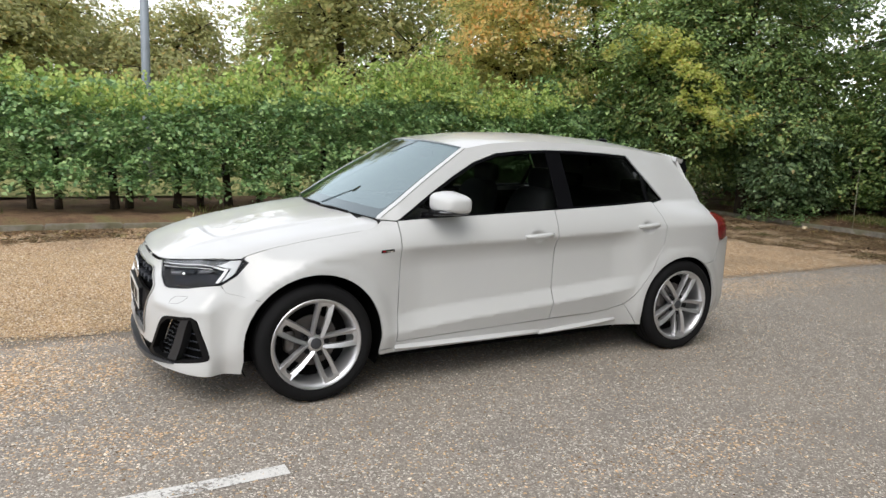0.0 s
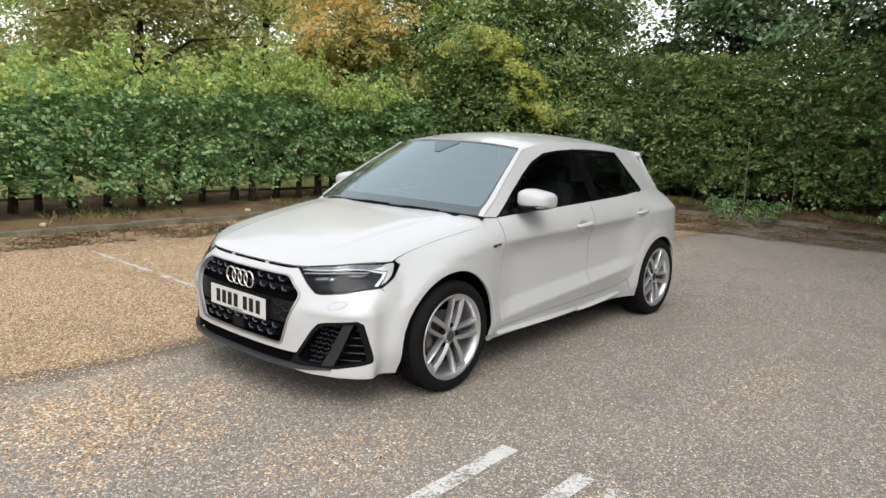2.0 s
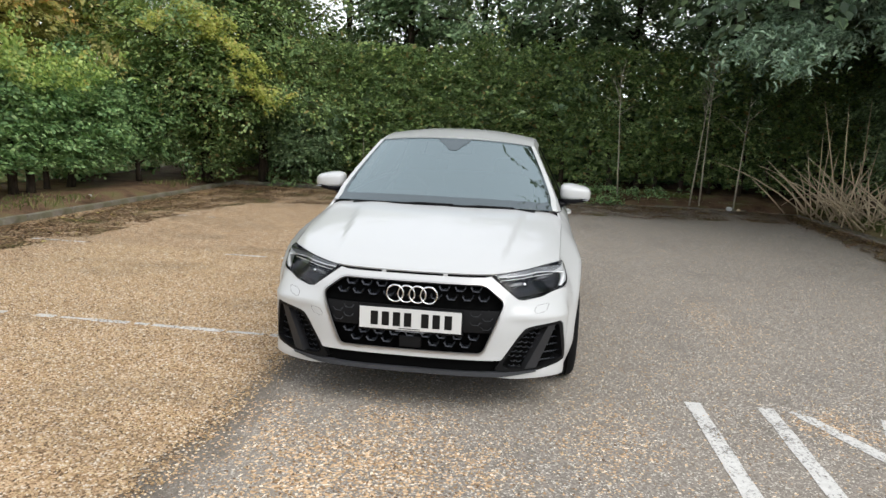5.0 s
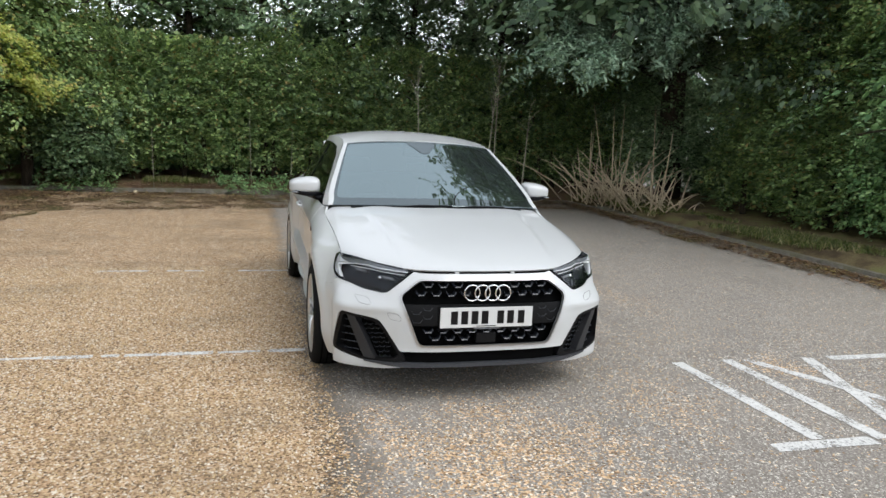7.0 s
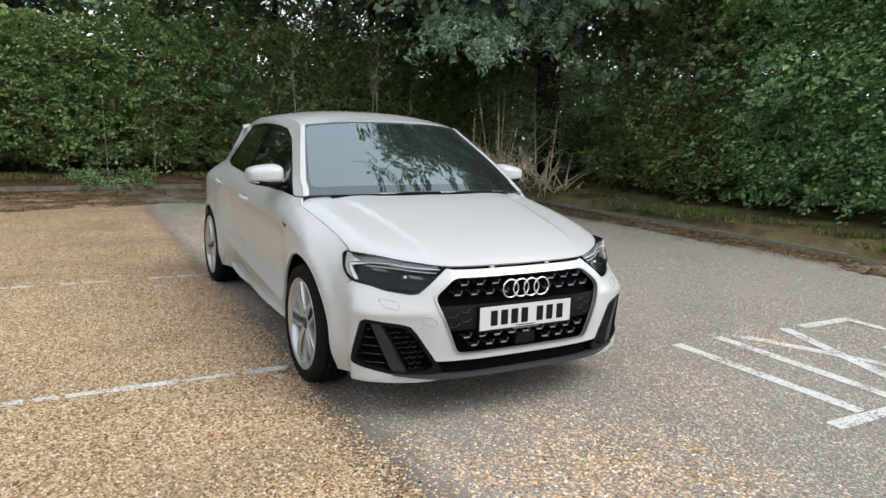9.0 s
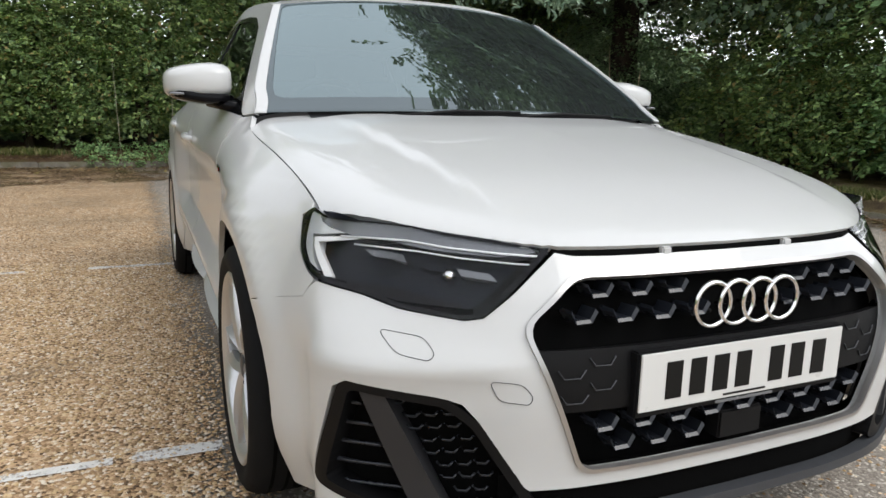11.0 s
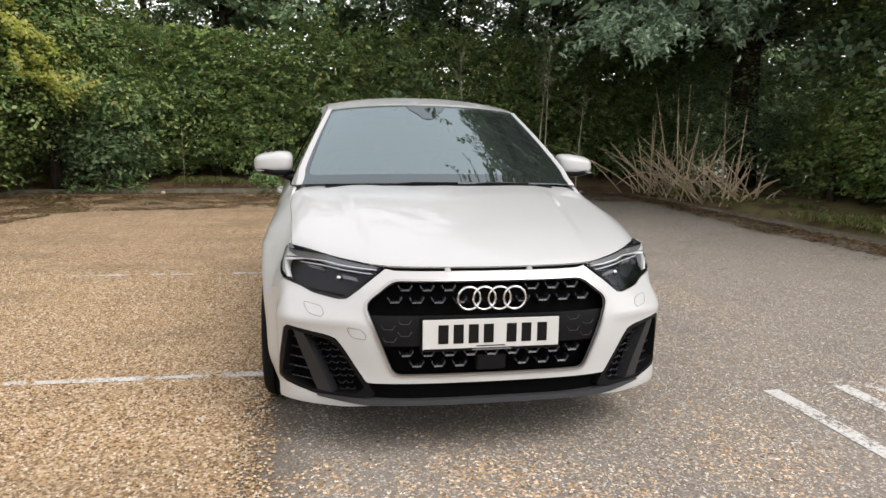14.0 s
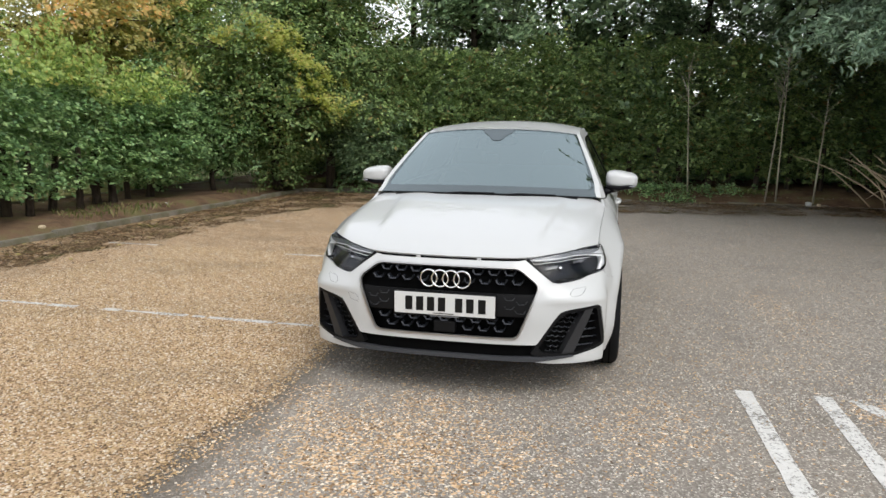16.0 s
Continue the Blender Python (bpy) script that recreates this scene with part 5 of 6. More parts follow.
blob("instrument_hood", (0.74, 0.36, 0.945), (0.10, 0.17, 0.035), CABIN_L, car, 0.5, 20, 10)
for y in (-0.36, 0.36):
    seat = blob("front_seat", (1.28, y, 0.46), (0.26, 0.25, 0.10), CABIN, car, 0.4, 20, 10, label="dark fabric front seat")
    blob("backrest", (1.58, y, 0.78), (0.075, 0.235, 0.30), CABIN, seat, 0.45, 20, 12, lambda v: (v.x + 0.32 * v.z, v.y * (1 - 0.35 * max(0, v.z)), v.z))
    blob("headrest", (1.715, y, 1.13), (0.05, 0.125, 0.075), CABIN, seat, 0.5, 18, 10)
bench = blob("rear_bench", (2.12, 0, 0.46), (0.24, 0.62, 0.10), CABIN, car, 0.4, 24, 10, label="dark fabric rear bench")
blob("bench_back", (2.42, 0, 0.76), (0.08, 0.60, 0.28), CABIN, bench, 0.4, 24, 12, lambda v: (v.x + 0.3 * v.z, v.y, v.z))
for y in (-0.36, 0.36):
    blob("headrest", (2.53, y, 1.08), (0.045, 0.12, 0.055), CABIN, bench, 0.5, 16, 10)
ring = [Vector((0.93 + 0.09 * math.sin(a), 0.36 + 0.185 * math.cos(a), 0.90 + 0.165 * math.sin(a))) for a in np.linspace(0, 2 * math.pi, 33)]
wheel_s = tubes("steering_wheel", [(ring, [0.014] * 33), ([ring[0], ring[16]], [0.016, 0.016]), ([(0.93, 0.36, 0.90), ring[24]], [0.02, 0.016])], CABIN_L, car, "dark steering wheel", seg=8)
blob("airbag_cover", (0.925, 0.36, 0.895), (0.03, 0.065, 0.05), CABIN_L, wheel_s, 0.6, 16, 10)
mirror_in = blob("interior_mirror", (1.02, 0.0, 1.275), (0.015, 0.115, 0.032), GLOSS_BLACK, car, 0.5, 18, 8, label="black interior mirror")
prism("sensor_box", rounded([(-0.09, 0.93), (0.09, 0.93), (0.05, 0.83), (-0.05, 0.83)], 0.02), lambda y, v: tuple(float(c[0]) + d for c, d in zip(screen(np.array([v]), np.array([y * 1.8])), (0.008, 0, -0.006))), (0.05, 0, -0.02), GLOSS_BLACK, mirror_in, "black sensor box behind the windscreen")
box("headliner", (1.25, -0.42, 1.325), (2.60, 0.42, 1.335), CABIN_L, car, 0.003, "grey headliner")

# -- wheels --


def build_wheel():
    """Wheel about its own centre, its outer face towards -y."""
    wheel = new("wheel")
    wheel.parent = car
    tagged(wheel, "silver alloy wheel with five double spokes and a black tyre")
    wd, r, rr = 0.1075, HUB, 0.232
    prof = [(rr - 0.012, 0.085), (rr + 0.012, 0.098), (rr + 0.035, 0.1065), (r - 0.030, 0.104), (r - 0.012, 0.093), (r - 0.003, 0.074), (r, 0.05), (r + 0.0005, 0.0)]
    prof = [(a, -b) for a, b in prof] + [(a, b) for a, b in prof[-2::-1]]
    tyre = lathe("tyre", prof, RUBBER, wheel, seg=72, label="black road tyre")
    for y in (-0.055, -0.020, 0.020, 0.055):
        lathe("tread_groove", [(r + 0.001, y - 0.004), (r + 0.0012, y), (r + 0.001, y + 0.004)], VOID, tyre, seg=72)
    rim = lathe("rim", [(rr - 0.006, -0.088), (rr + 0.004, -0.094), (rr + 0.008, -0.098), (rr + 0.004, -0.101), (rr - 0.004, -0.099), (rr - 0.012, -0.090), (rr - 0.020, -0.078), (rr - 0.026, -0.050), (rr - 0.030, 0.09)], ALLOY, wheel, seg=72, label="polished silver rim")
    lathe("barrel", [(0.03, 0.02), (rr - 0.03, 0.03), (rr - 0.03, 0.1)], VOID, wheel, seg=40)
    lathe("brake_disc", [(0.05, -0.005), (0.135, -0.005), (0.137, 0.004), (0.05, 0.012)], DISC, wheel, seg=48, label="grey brake disc")
    blob("brake_caliper", (-0.125, -0.012, 0.01), (0.03, 0.03, 0.06), DISC, wheel, 0.5, 14, 8)
    hub = lathe("hub", [(0.0, -0.076), (0.034, -0.076), (0.044, -0.071), (0.048, -0.060), (0.048, -0.03)], ALLOY, wheel, seg=40)
    lathe("hub_well", [(0.0, -0.048), (0.072, -0.048), (0.076, -0.03)], GREY, hub, seg=40, label="dark recessed hub")
    lathe("centre_cap", [(0.0, -0.082), (0.024, -0.0815), (0.029, -0.079), (0.030, -0.074)], GREY, hub, seg=28, label="dark grey centre cap")
    for k in range(5):
        a = radians(77 + 72 * k)
        for j in (-1, 1):
            bm = bmesh.new()
            rows = []
            for t in np.linspace(0, 1, 7):
                rad = 0.034 + (rr - 0.014 - 0.034) * t
                mid_t = j * (0.0245 + 0.0085 * t + 0.004 * math.sin(math.pi * t))
                hw = 0.0105 + 0.0065 * t - (0.0018 if j > 0 else 0.0) * math.sin(math.pi * t)
                face = -0.074 - 0.006 * math.sin(math.pi * t) - 0.012 * t
                skew = 0.004 * j
                rows.append([(rad, mid_t - hw, face + 0.006), (rad, mid_t - hw * 0.55, face - 0.003 + skew), (rad, mid_t + hw * 0.55, face - 0.003 - skew), (rad, mid_t + hw, face + 0.006), (rad, mid_t + hw * 0.8, face + 0.034), (rad, mid_t - hw * 0.8, face + 0.034)])
            vs = [[bm.verts.new((p * math.cos(a) - q * math.sin(a), f, p * math.sin(a) + q * math.cos(a))) for p, q, f in row] for row in rows]
            for u, w in zip(vs, vs[1:]):
                for i in range(6):
                    n = (i + 1) % 6
                    bm.faces.new((u[i], u[n], w[n], w[i]))
            bm.faces.new(vs[0])
            bm.faces.new(vs[-1][::-1])
            part("spoke", bm, ALLOY, rim)
        # bridge where a pair meets the rim
        bm = bmesh.new()
        c = (rr - 0.022)
        vs = [bm.verts.new((p * math.cos(a) - q * math.sin(a), f, p * math.sin(a) + q * math.cos(a))) for p, q, f in ((c - 0.018, -0.030, -0.086), (c - 0.006, 0.0, -0.086), (c - 0.018, 0.030, -0.086), (c + 0.014, 0.050, -0.092), (c + 0.014, -0.050, -0.092))]
        lo = [bm.verts.new(v.co + Vector((0, 0.03, 0))) for v in vs]
        bm.faces.new(vs)
        bm.faces.new(lo[::-1])
        for i in range(5):
            bm.faces.new((vs[i], vs[(i + 1) % 5], lo[(i + 1) % 5], lo[i]))
        part("spoke_end", bm, ALLOY, rim)
        b = a
        lathe("wheel_bolt", [(0.0, -0.074), (0.011, -0.075), (0.0135, -0.072), (0.0135, -0.046)], BLACK, hub, at=(0.060 * math.cos(b), 0, 0.060 * math.sin(b)), seg=12)
    return wheel


first = build_wheel()
first.matrix_basis = pose(0, -0.768, HUB)
copy_thing(first, pose(WHEELBASE, -0.768, HUB, 0, 14, 0))
copy_thing(first, pose(0, 0.768, HUB, 0, 40, 180))
copy_thing(first, pose(WHEELBASE, 0.768, HUB, 0, 22, 180))

# ---- plants ----


def leaf_cloud(name, pts, nor, size, material, parent=None, label="", seed=0, droop=0.35, slim=0.30, folded=False, dirs=None):
    """Many bent, pointed leaves, each at its point and turned roughly along its normal; dirs: where each one points."""
    r = np.random.default_rng(seed)
    n = len(pts)
    face = nor + r.normal(0, 0.46, (n, 3)) + [0, 0, 0.25] if dirs is None else nor + r.normal(0, 0.24, (n, 3))
    face /= np.linalg.norm(face, axis=1)[:, None]
    along = r.normal(0, 1, (n, 3)) + nor * 0.4 - [0, 0, droop] if dirs is None else dirs + r.normal(0, 0.3, (n, 3))
    along -= face * (along * face).sum(1)[:, None]
    along /= np.maximum(np.linalg.norm(along, axis=1), 1e-6)[:, None]
    across = np.cross(face, along)
    ln = (size * r.uniform(0.6, 1.25, n))[:, None]
    w = ln * slim
    fold = ln * 0.10
    base = pts - along * ln * 0.5
    if folded:
        v = np.stack([
            base,
            base + along * ln * 0.30 + across * w + face * fold,
            base + along * ln * 0.68 + across * w * 0.8 + face * fold,
            base + along * ln - face * fold,
            base + along * ln * 0.68 - across * w * 0.8 + face * fold,
            base + along * ln * 0.30 - across * w + face * fold,
        ], 1).reshape(-1, 3)
        k = np.arange(n)[:, None] * 6
        q = np.concatenate([k + [0, 1, 2, 3], k + [0, 3, 4, 5]], 1).reshape(-1, 4)
    else:
        v = np.stack([base, base + along * ln * 0.45 + across * w * 1.1 + face * fold, base + along * ln, base + along * ln * 0.45 - across * w * 1.1 + face * fold], 1).reshape(-1, 3)
        q = np.arange(n * 4).reshape(-1, 4)
    me = bpy.data.meshes.new(name)
    me.vertices.add(len(v))
    me.vertices.foreach_set("co", v.ravel())
    me.loops.add(q.size)
    me.loops.foreach_set("vertex_index", q.ravel().astype(np.int32))
    me.polygons.add(len(q))
    me.polygons.foreach_set("loop_start", np.arange(0, q.size, 4, dtype=np.int32))
    me.update(calc_edges=True)
    me.validate()
    me.materials.append(material)
    ob = new(name, me)
    if parent is not None:
        ob.parent = parent
    if label:
        tagged(ob, label)
    return ob


def sprays(r, c, way, up, m, length, width):
    """Flat leafy twigs: m leaves set left and right along each twig that ends at c. Gives points, normals, directions."""
    n = len(c)
    way = way / np.linalg.norm(way, axis=1)[:, None]
    side = np.cross(up, way)
    side /= np.maximum(np.linalg.norm(side, axis=1), 1e-6)[:, None]
    nrm = np.cross(way, side)
    u = 1.0 - r.random((n, m, 1)) ** 1.2
    v = r.uniform(-1, 1, (n, m, 1))
    ln = (length * r.uniform(0.55, 1.3, n))[:, None, None]
    sag = -0.22 * ln * u * u * [0, 0, 1.0]
    pts = c[:, None] + way[:, None] * (u - 0.75) * ln + side[:, None] * v * width * (1.15 - 0.75 * u) + sag + r.normal(0, 0.02, (n, m, 3))
    dirs = way[:, None] * 0.7 + side[:, None] * np.sign(v) * 0.8 + np.zeros((n, m, 1))
    nor = nrm[:, None] + way[:, None] * 0.22 * u + side[:, None] * v * 0.2
    return pts.reshape(-1, 3), nor.reshape(-1, 3), dirs.reshape(-1, 3)


def hedge(name, label, p0, p1, inward, under, top, depth, dense, size, material, seed, stems=(), shoots=0, bulge=0.28, group=""):
    """A clipped hedge along a line: leafy face, open foot with stems, shoots on top. dense: leaf clusters a square metre."""
    r = np.random.default_rng(seed)
    p0, p1, inward = np.array(p0, float), np.array(p1, float), np.array(inward, float)
    L = np.linalg.norm(p1 - p0)
    ax = (p1 - p0) / L
    wp = waves(seed + 3, 10, 2.5, 11.0)
    wv, wt, wu = waves(seed, 8, 0.7, 4.5), waves(seed + 1, 8, 0.5, 6.0), waves(seed + 2, 8, 0.8, 7.0)
    body = thing(name, label, "hedge", group=group)
    nc = int(L * (top - under) * dense)
    a, t = r.uniform(0, L, nc), r.uniform(0, 1, nc)
    zu, zt = under + 0.13 * wu(a, 0), top + 0.30 * wt(a, 1)
    z = zu + (zt - zu) * t
    d = bulge * wv(a, z * 1.2) + r.exponential(0.20, nc) + 0.30 * np.clip(wp(a, z * 1.3) - 0.15, 0, 1) + np.clip((t - 0.8) / 0.2, 0, 1) ** 2 * 0.35 + np.clip((0.12 - t) / 0.12, 0, 1) * 0.15
    # each cluster is a flat spray of leaves that reaches outwards
    m = 22
    turn = r.normal(0, 0.85, nc)
    out = np.r_[-inward, 0.0]
    way = np.cos(turn)[:, None] * out + np.sin(turn)[:, None] * np.r_[ax, 0.0] + np.outer(r.normal(0.0, 0.28, nc) + np.clip((t - 0.75) / 0.25, 0, 1) * 0.9, [0, 0, 1.0])
    up = np.tile(out * 0.45 + [0, 0, 1.0], (nc, 1)) + r.normal(0, 0.28, (nc, 3))
    c = np.c_[p0 + a[:, None] * ax + d[:, None] * inward, z]
    pts, nor, dirs = sprays(r, c, way, up, m, 0.46, 0.17)
    inner = int(L * (top - under) * 430)
    ia, iz = r.uniform(0, L, inner), r.uniform(under + 0.05, top - 0.05, inner)
    idp = 0.30 + bulge * 0.5 + r.uniform(0, depth - 0.3, inner)
    pts = np.r_[pts, np.c_[p0 + ia[:, None] * ax + idp[:, None] * inward, iz]]
    nor = np.r_[nor, np.tile(out * 0.7 + [0, 0, 1.0], (inner, 1)) + r.normal(0, 0.4, (inner, 3))]
    dirs = np.r_[dirs, r.normal(0, 1, (inner, 3))]
    sz = np.r_[np.full(nc * m, size), np.full(inner, size * 1.9)]
    leaf_cloud("foliage", pts, nor, sz, material, body, "dense small toothed leaves", seed, dirs=dirs)
    if shoots:
        # upright young shoots in loose groups along the top
        base, way, ln = [], [], []
        for _ in range(shoots):
            sa, h = r.uniform(0, L), r.uniform(0.3, 1.0) ** 1.4
            h *= 0.65 + 0.7 * max(0.0, wt(sa * 1.7, 4))
            q = p0 + sa * ax + (0.40 + r.normal(0, 0.25)) * inward
            k = max(2, int(h * 7))
            for f in (np.arange(k) + 0.5) / k:
                base.append([q[0] + r.normal(0, 0.05), q[1] + r.normal(0, 0.05), top - 0.22 + 0.30 * wt(sa, 1) + f * h])
                way.append([r.normal(0, 0.5), r.normal(0, 0.5), 0.8])
        base, way = np.array(base), np.array(way)
        up = np.tile(out + [0, 0, 0.8], (len(base), 1)) + r.normal(0, 0.3, (len(base), 3))
        pts, nor, dirs = sprays(r, base, way, up, 12, 0.22, 0.09)
        tagged(leaf_cloud("young_growth", pts, nor, size * 0.9, LEAF_G, body, "", seed + 5, dirs=dirs), "bright yellow-green young shoots", kind="stuff")
    for x in stems:
        c = p0 + ax * x + inward * (0.62 + r.normal(0, 0.08))
        tilt = r.normal(0, 0.05, 2)
        rad = r.uniform(0.045, 0.075)
        path = [(c[0] + tilt[0] * h, c[1] + tilt[1] * h, h) for h in (0.0, 0.25, 0.6, 1.1)]
        tubes("stem", [(path, [rad * 1.25, rad, rad * 0.9, rad * 0.6])], BARK, body, "dark hedge stem", seg=8)
    return body


def tree(name, label, at, height, base, radius, material, seed, leaves=9000, size=0.10, trunk=0.14, lean=(0, 0), squash=1.0, cluster=0.30, bark=None, limbs=12, droop=0.35, slim=0.30):
    """A tree: tapered trunk, limbs that fork, and a crown of leaf clumps with gaps."""
    r = np.random.default_rng(seed)
    body = thing(name, label, "tree", at)
    top = np.array([lean[0], lean[1], height * 0.92])
    spine = [np.array([0, 0, -0.05]) + (top - [0, 0, -0.05]) * t + [r.normal(0, 0.10) * math.sin(3 * t), r.normal(0, 0.10) * math.sin(3 * t), 0] for t in np.linspace(0, 1, 8)]
    items = [(spine, [trunk * (1.15 - 0.95 * t) for t in np.linspace(0, 1, 8)])]
    ends = []
    for k in range(limbs):
        t = r.uniform(max(0.15, base / height * 0.8), 0.92)
        i = min(6, int(t * 7))
        s = spine[i] + (spine[i + 1] - spine[i]) * (t * 7 - i)
        az = 2.4 * k + r.normal(0, 0.4)
        reach = radius * (1.05 - 0.6 * max(0, t - 0.45)) * r.uniform(0.65, 1.05)
        e = s + np.array([math.cos(az) * reach, math.sin(az) * reach, r.uniform(-0.1, 0.6) * reach])
        mid = s + (e - s) * 0.5 + [0, 0, 0.12 * reach]
        items.append(([s, mid, e], [trunk * 0.38 * (1.1 - t * 0.6), trunk * 0.22, trunk * 0.06]))
        ends.append((s, mid, e))
        for _ in range(2):
            f = mid + (e - mid) * r.uniform(0, 0.7)
            g = f + r.normal(0, 0.35, 3) * reach * [1, 1, 0.7]
            items.append(([f, (f + g) / 2 + [0, 0, 0.05], g], [trunk * 0.14, trunk * 0.09, trunk * 0.03]))
            ends.append((f, (f + g) / 2, g))
    tubes("trunk", items, bark or BARK, body, "dark trunk with forking limbs", seg=7)
    m = 28
    nc = leaves // m
    which = r.integers(0, len(ends), nc)
    tt = r.beta(2.2, 1.2, nc)
    E = np.array(ends)
    c = np.where(tt[:, None] < 0.5, E[which, 0] + (E[which, 1] - E[which, 0]) * tt[:, None] * 2, E[which, 1] + (E[which, 2] - E[which, 1]) * (tt[:, None] * 2 - 1))
    c += r.normal(0, 0.16 * radius, (nc, 3)) * [1, 1, 0.8]
    fill = nc // 3
    v = r.normal(0, 1, (fill, 3))
    v /= np.linalg.norm(v, axis=1)[:, None]
    v *= r.uniform(0.55, 1.0, fill)[:, None] ** 0.5
    mz, hz = (height + base) / 2, (height - base) / 2
    c[:fill] = v * [radius * 0.9, radius * 0.9, hz] + [lean[0] * 0.6, lean[1] * 0.6, mz]
    c[:, 2] = np.maximum(c[:, 2], base + r.uniform(0, 0.3, nc))
    # drooping sprays of leaves, pointing away from the trunk
    az = np.arctan2(c[:, 1], c[:, 0]) + r.normal(0, 0.7, nc)
    way = np.stack([np.cos(az), np.sin(az), -droop * r.uniform(-0.2, 1.3, nc)], 1)
    up = (c - [0, 0, mz]) * [0.85, 0.85, 0.25] / radius + [0, 0, 0.85] + r.normal(0, 0.32, (nc, 3))
    pts, nor, dirs = sprays(r, c, way, up, m, cluster * 2.6, cluster * 0.85)
    leaf_cloud("crown", pts, nor, size, material, body, "uneven leafy crown", seed + 1, droop, slim, dirs=dirs)
    return body


# hedges
hr = np.random.default_rng(4)
hedge("hedge", "clipped green hornbeam hedge on bare stems beside the gravel bays", (-8.0, 6.55), (7.5, 6.55), (0, 1), 0.47, 2.05, 1.15, 105, 0.078, LEAF_A, 31, [x + hr.normal(0, 0.07) for x in np.arange(0.3, 15.3, 0.47)], 560)
hedge("hedge", "tall hornbeam hedge along the back of the car park, shade in its leaf colour", (11.35, -8.6), (11.35, 6.6), (1, 0), 0.46, 3.3, 1.3, 66, 0.078, LEAF_B, 37, [x + hr.normal(0, 0.1) for x in np.arange(0.3, 13.5, 0.55)], 10, 0.32)
hedge("hedge", "tall green hedge above the grassy verge", (0.4, -6.95), (4.2, -7.05), (0, -1), 0.36, 4.3, 1.3, 74, 0.078, LEAF_A, 41, [x + hr.normal(0, 0.1) for x in np.arange(0.3, 3.7, 0.6)], 0, 0.34)
# the verge hedge carried on in the darker leaf, its shade coloured in
hedge("hedge", "tall hedge above the grassy verge, its leaves coloured darker for shade", (4.2, -7.05), (7.7, -7.15), (0, -1), 0.36, 4.1, 1.3, 70, 0.078, LEAF_B, 42, [x + hr.normal(0, 0.1) for x in np.arange(0.3, 3.3, 0.6)], 0, 0.34)

for a, b, inw in (((12.75, -9.0), (12.75, 8.0), (1, 0)), ((0.8, -8.3), (11.0, -8.6), (0, -1))):
    hedge("undergrowth", "dark low undergrowth in the shade behind the hedge", a, b, inw, 0.0, 1.7, 1.2, 16, 0.13, LEAF_C, 47)

# corner trees and the belt behind the hedges
corner = tree("tree", "bushy dark green tree with yellowing tips in the corner", (9.9, 6.2, 0.1), 4.4, 0.12, 1.75, LEAF_B, 51, 56000, 0.080, 0.10, limbs=20)
tree("tree", "tall dark green tree overhanging the corner", (10.7, 5.3, 0.1), 6.4, 1.4, 1.9, LEAF_B, 52, 42000, 0.080, 0.10, limbs=16)
tr = np.random.default_rng(57)
tips, twigs = [], []
for x, y, z, n in ((8.65, 5.85, 3.25, 20), (8.35, 6.10, 3.10, 12), (8.90, 5.55, 3.05, 12), (8.9, 5.05, 2.75, 8), (9.2, 4.75, 2.25, 9), (9.2, 4.65, 1.85, 12)):
    s0, e = np.array([9.9, 6.2, z - 0.25]), np.array([x, y, z])
    twigs.append(([s0 - [9.9, 6.2, 0.1], (s0 + e) / 2 + [0, 0, 0.12] - [9.9, 6.2, 0.1], e - [9.9, 6.2, 0.1]], [0.025, 0.016, 0.005]))
    for _ in range(n):
        c = e + tr.normal(0, 0.20, 3) * [1.2, 1, 0.55]
        way = np.array([tr.normal(-0.5, 0.6), tr.normal(-0.5, 0.6), -0.35])
        tips.append(c + way * tr.normal(0, 0.17, (70, 1)) + tr.normal(0, 0.045, (70, 3)))
tips = np.concatenate(tips) - [9.9, 6.2, 0.1]
tubes("bough", twigs, BARK, corner, "thin boughs reaching out of the crown", seg=6)
leaf_cloud("tip_foliage", tips, np.tile([-0.4, -0.5, 0.8], (len(tips), 1)), 0.075, LEAF_L, corner, "yellowing leaves at the tips", 58)
tree("tree", "green tree with yellowing leaves behind the hedge", (9.4, 8.6, 0.2), 6.6, 1.2, 2.0, LEAF_G, 53, 44000, 0.085, 0.11, limbs=14)
golden = tree("tree", "yellow autumn tree with orange patches behind the hedge", (7.6, 8.9, 0.2), 6.4, 2.0, 1.9, LEAF_Y, 54, 40000, 0.085, 0.11, limbs=16)
yt = np.random.default_rng(61)
patch = np.concatenate([np.array(p) + yt.normal(0, 0.34, (26, 3)) * [1.2, 1, 0.6] for p in ((6.6, 7.7, 3.9), (7.4, 7.4, 3.6), (5.9, 8.1, 4.3), (6.9, 7.6, 4.9), (6.1, 7.9, 3.3), (8.1, 7.5, 4.6))])
pts, nor, dirs = sprays(yt, patch - [7.6, 8.9, 0.2], np.c_[yt.normal(0, 0.8, len(patch)), np.full(len(patch), -0.7), yt.normal(-0.1, 0.3, len(patch))], np.tile([-0.5, -0.8, 0.7], (len(patch), 1)) + yt.normal(0, 0.25, (len(patch), 3)), 24, 0.6, 0.22)
leaf_cloud("turned_foliage", pts, nor, 0.085, LEAF_O, golden, "orange leaves on the outer twigs", 62, dirs=dirs)
tree("bush", "rounded green bush closing the end of the hedge", (7.9, 7.7, 0.1), 2.5, 0.1, 1.15, LEAF_A, 55, 20000, 0.078, 0.05, limbs=14)
tree("bush", "low green bush between the hedge and the corner tree", (8.65, 7.0, 0.1), 2.3, 0.42, 0.85, LEAF_A, 63, 13000, 0.078, 0.05, limbs=12)
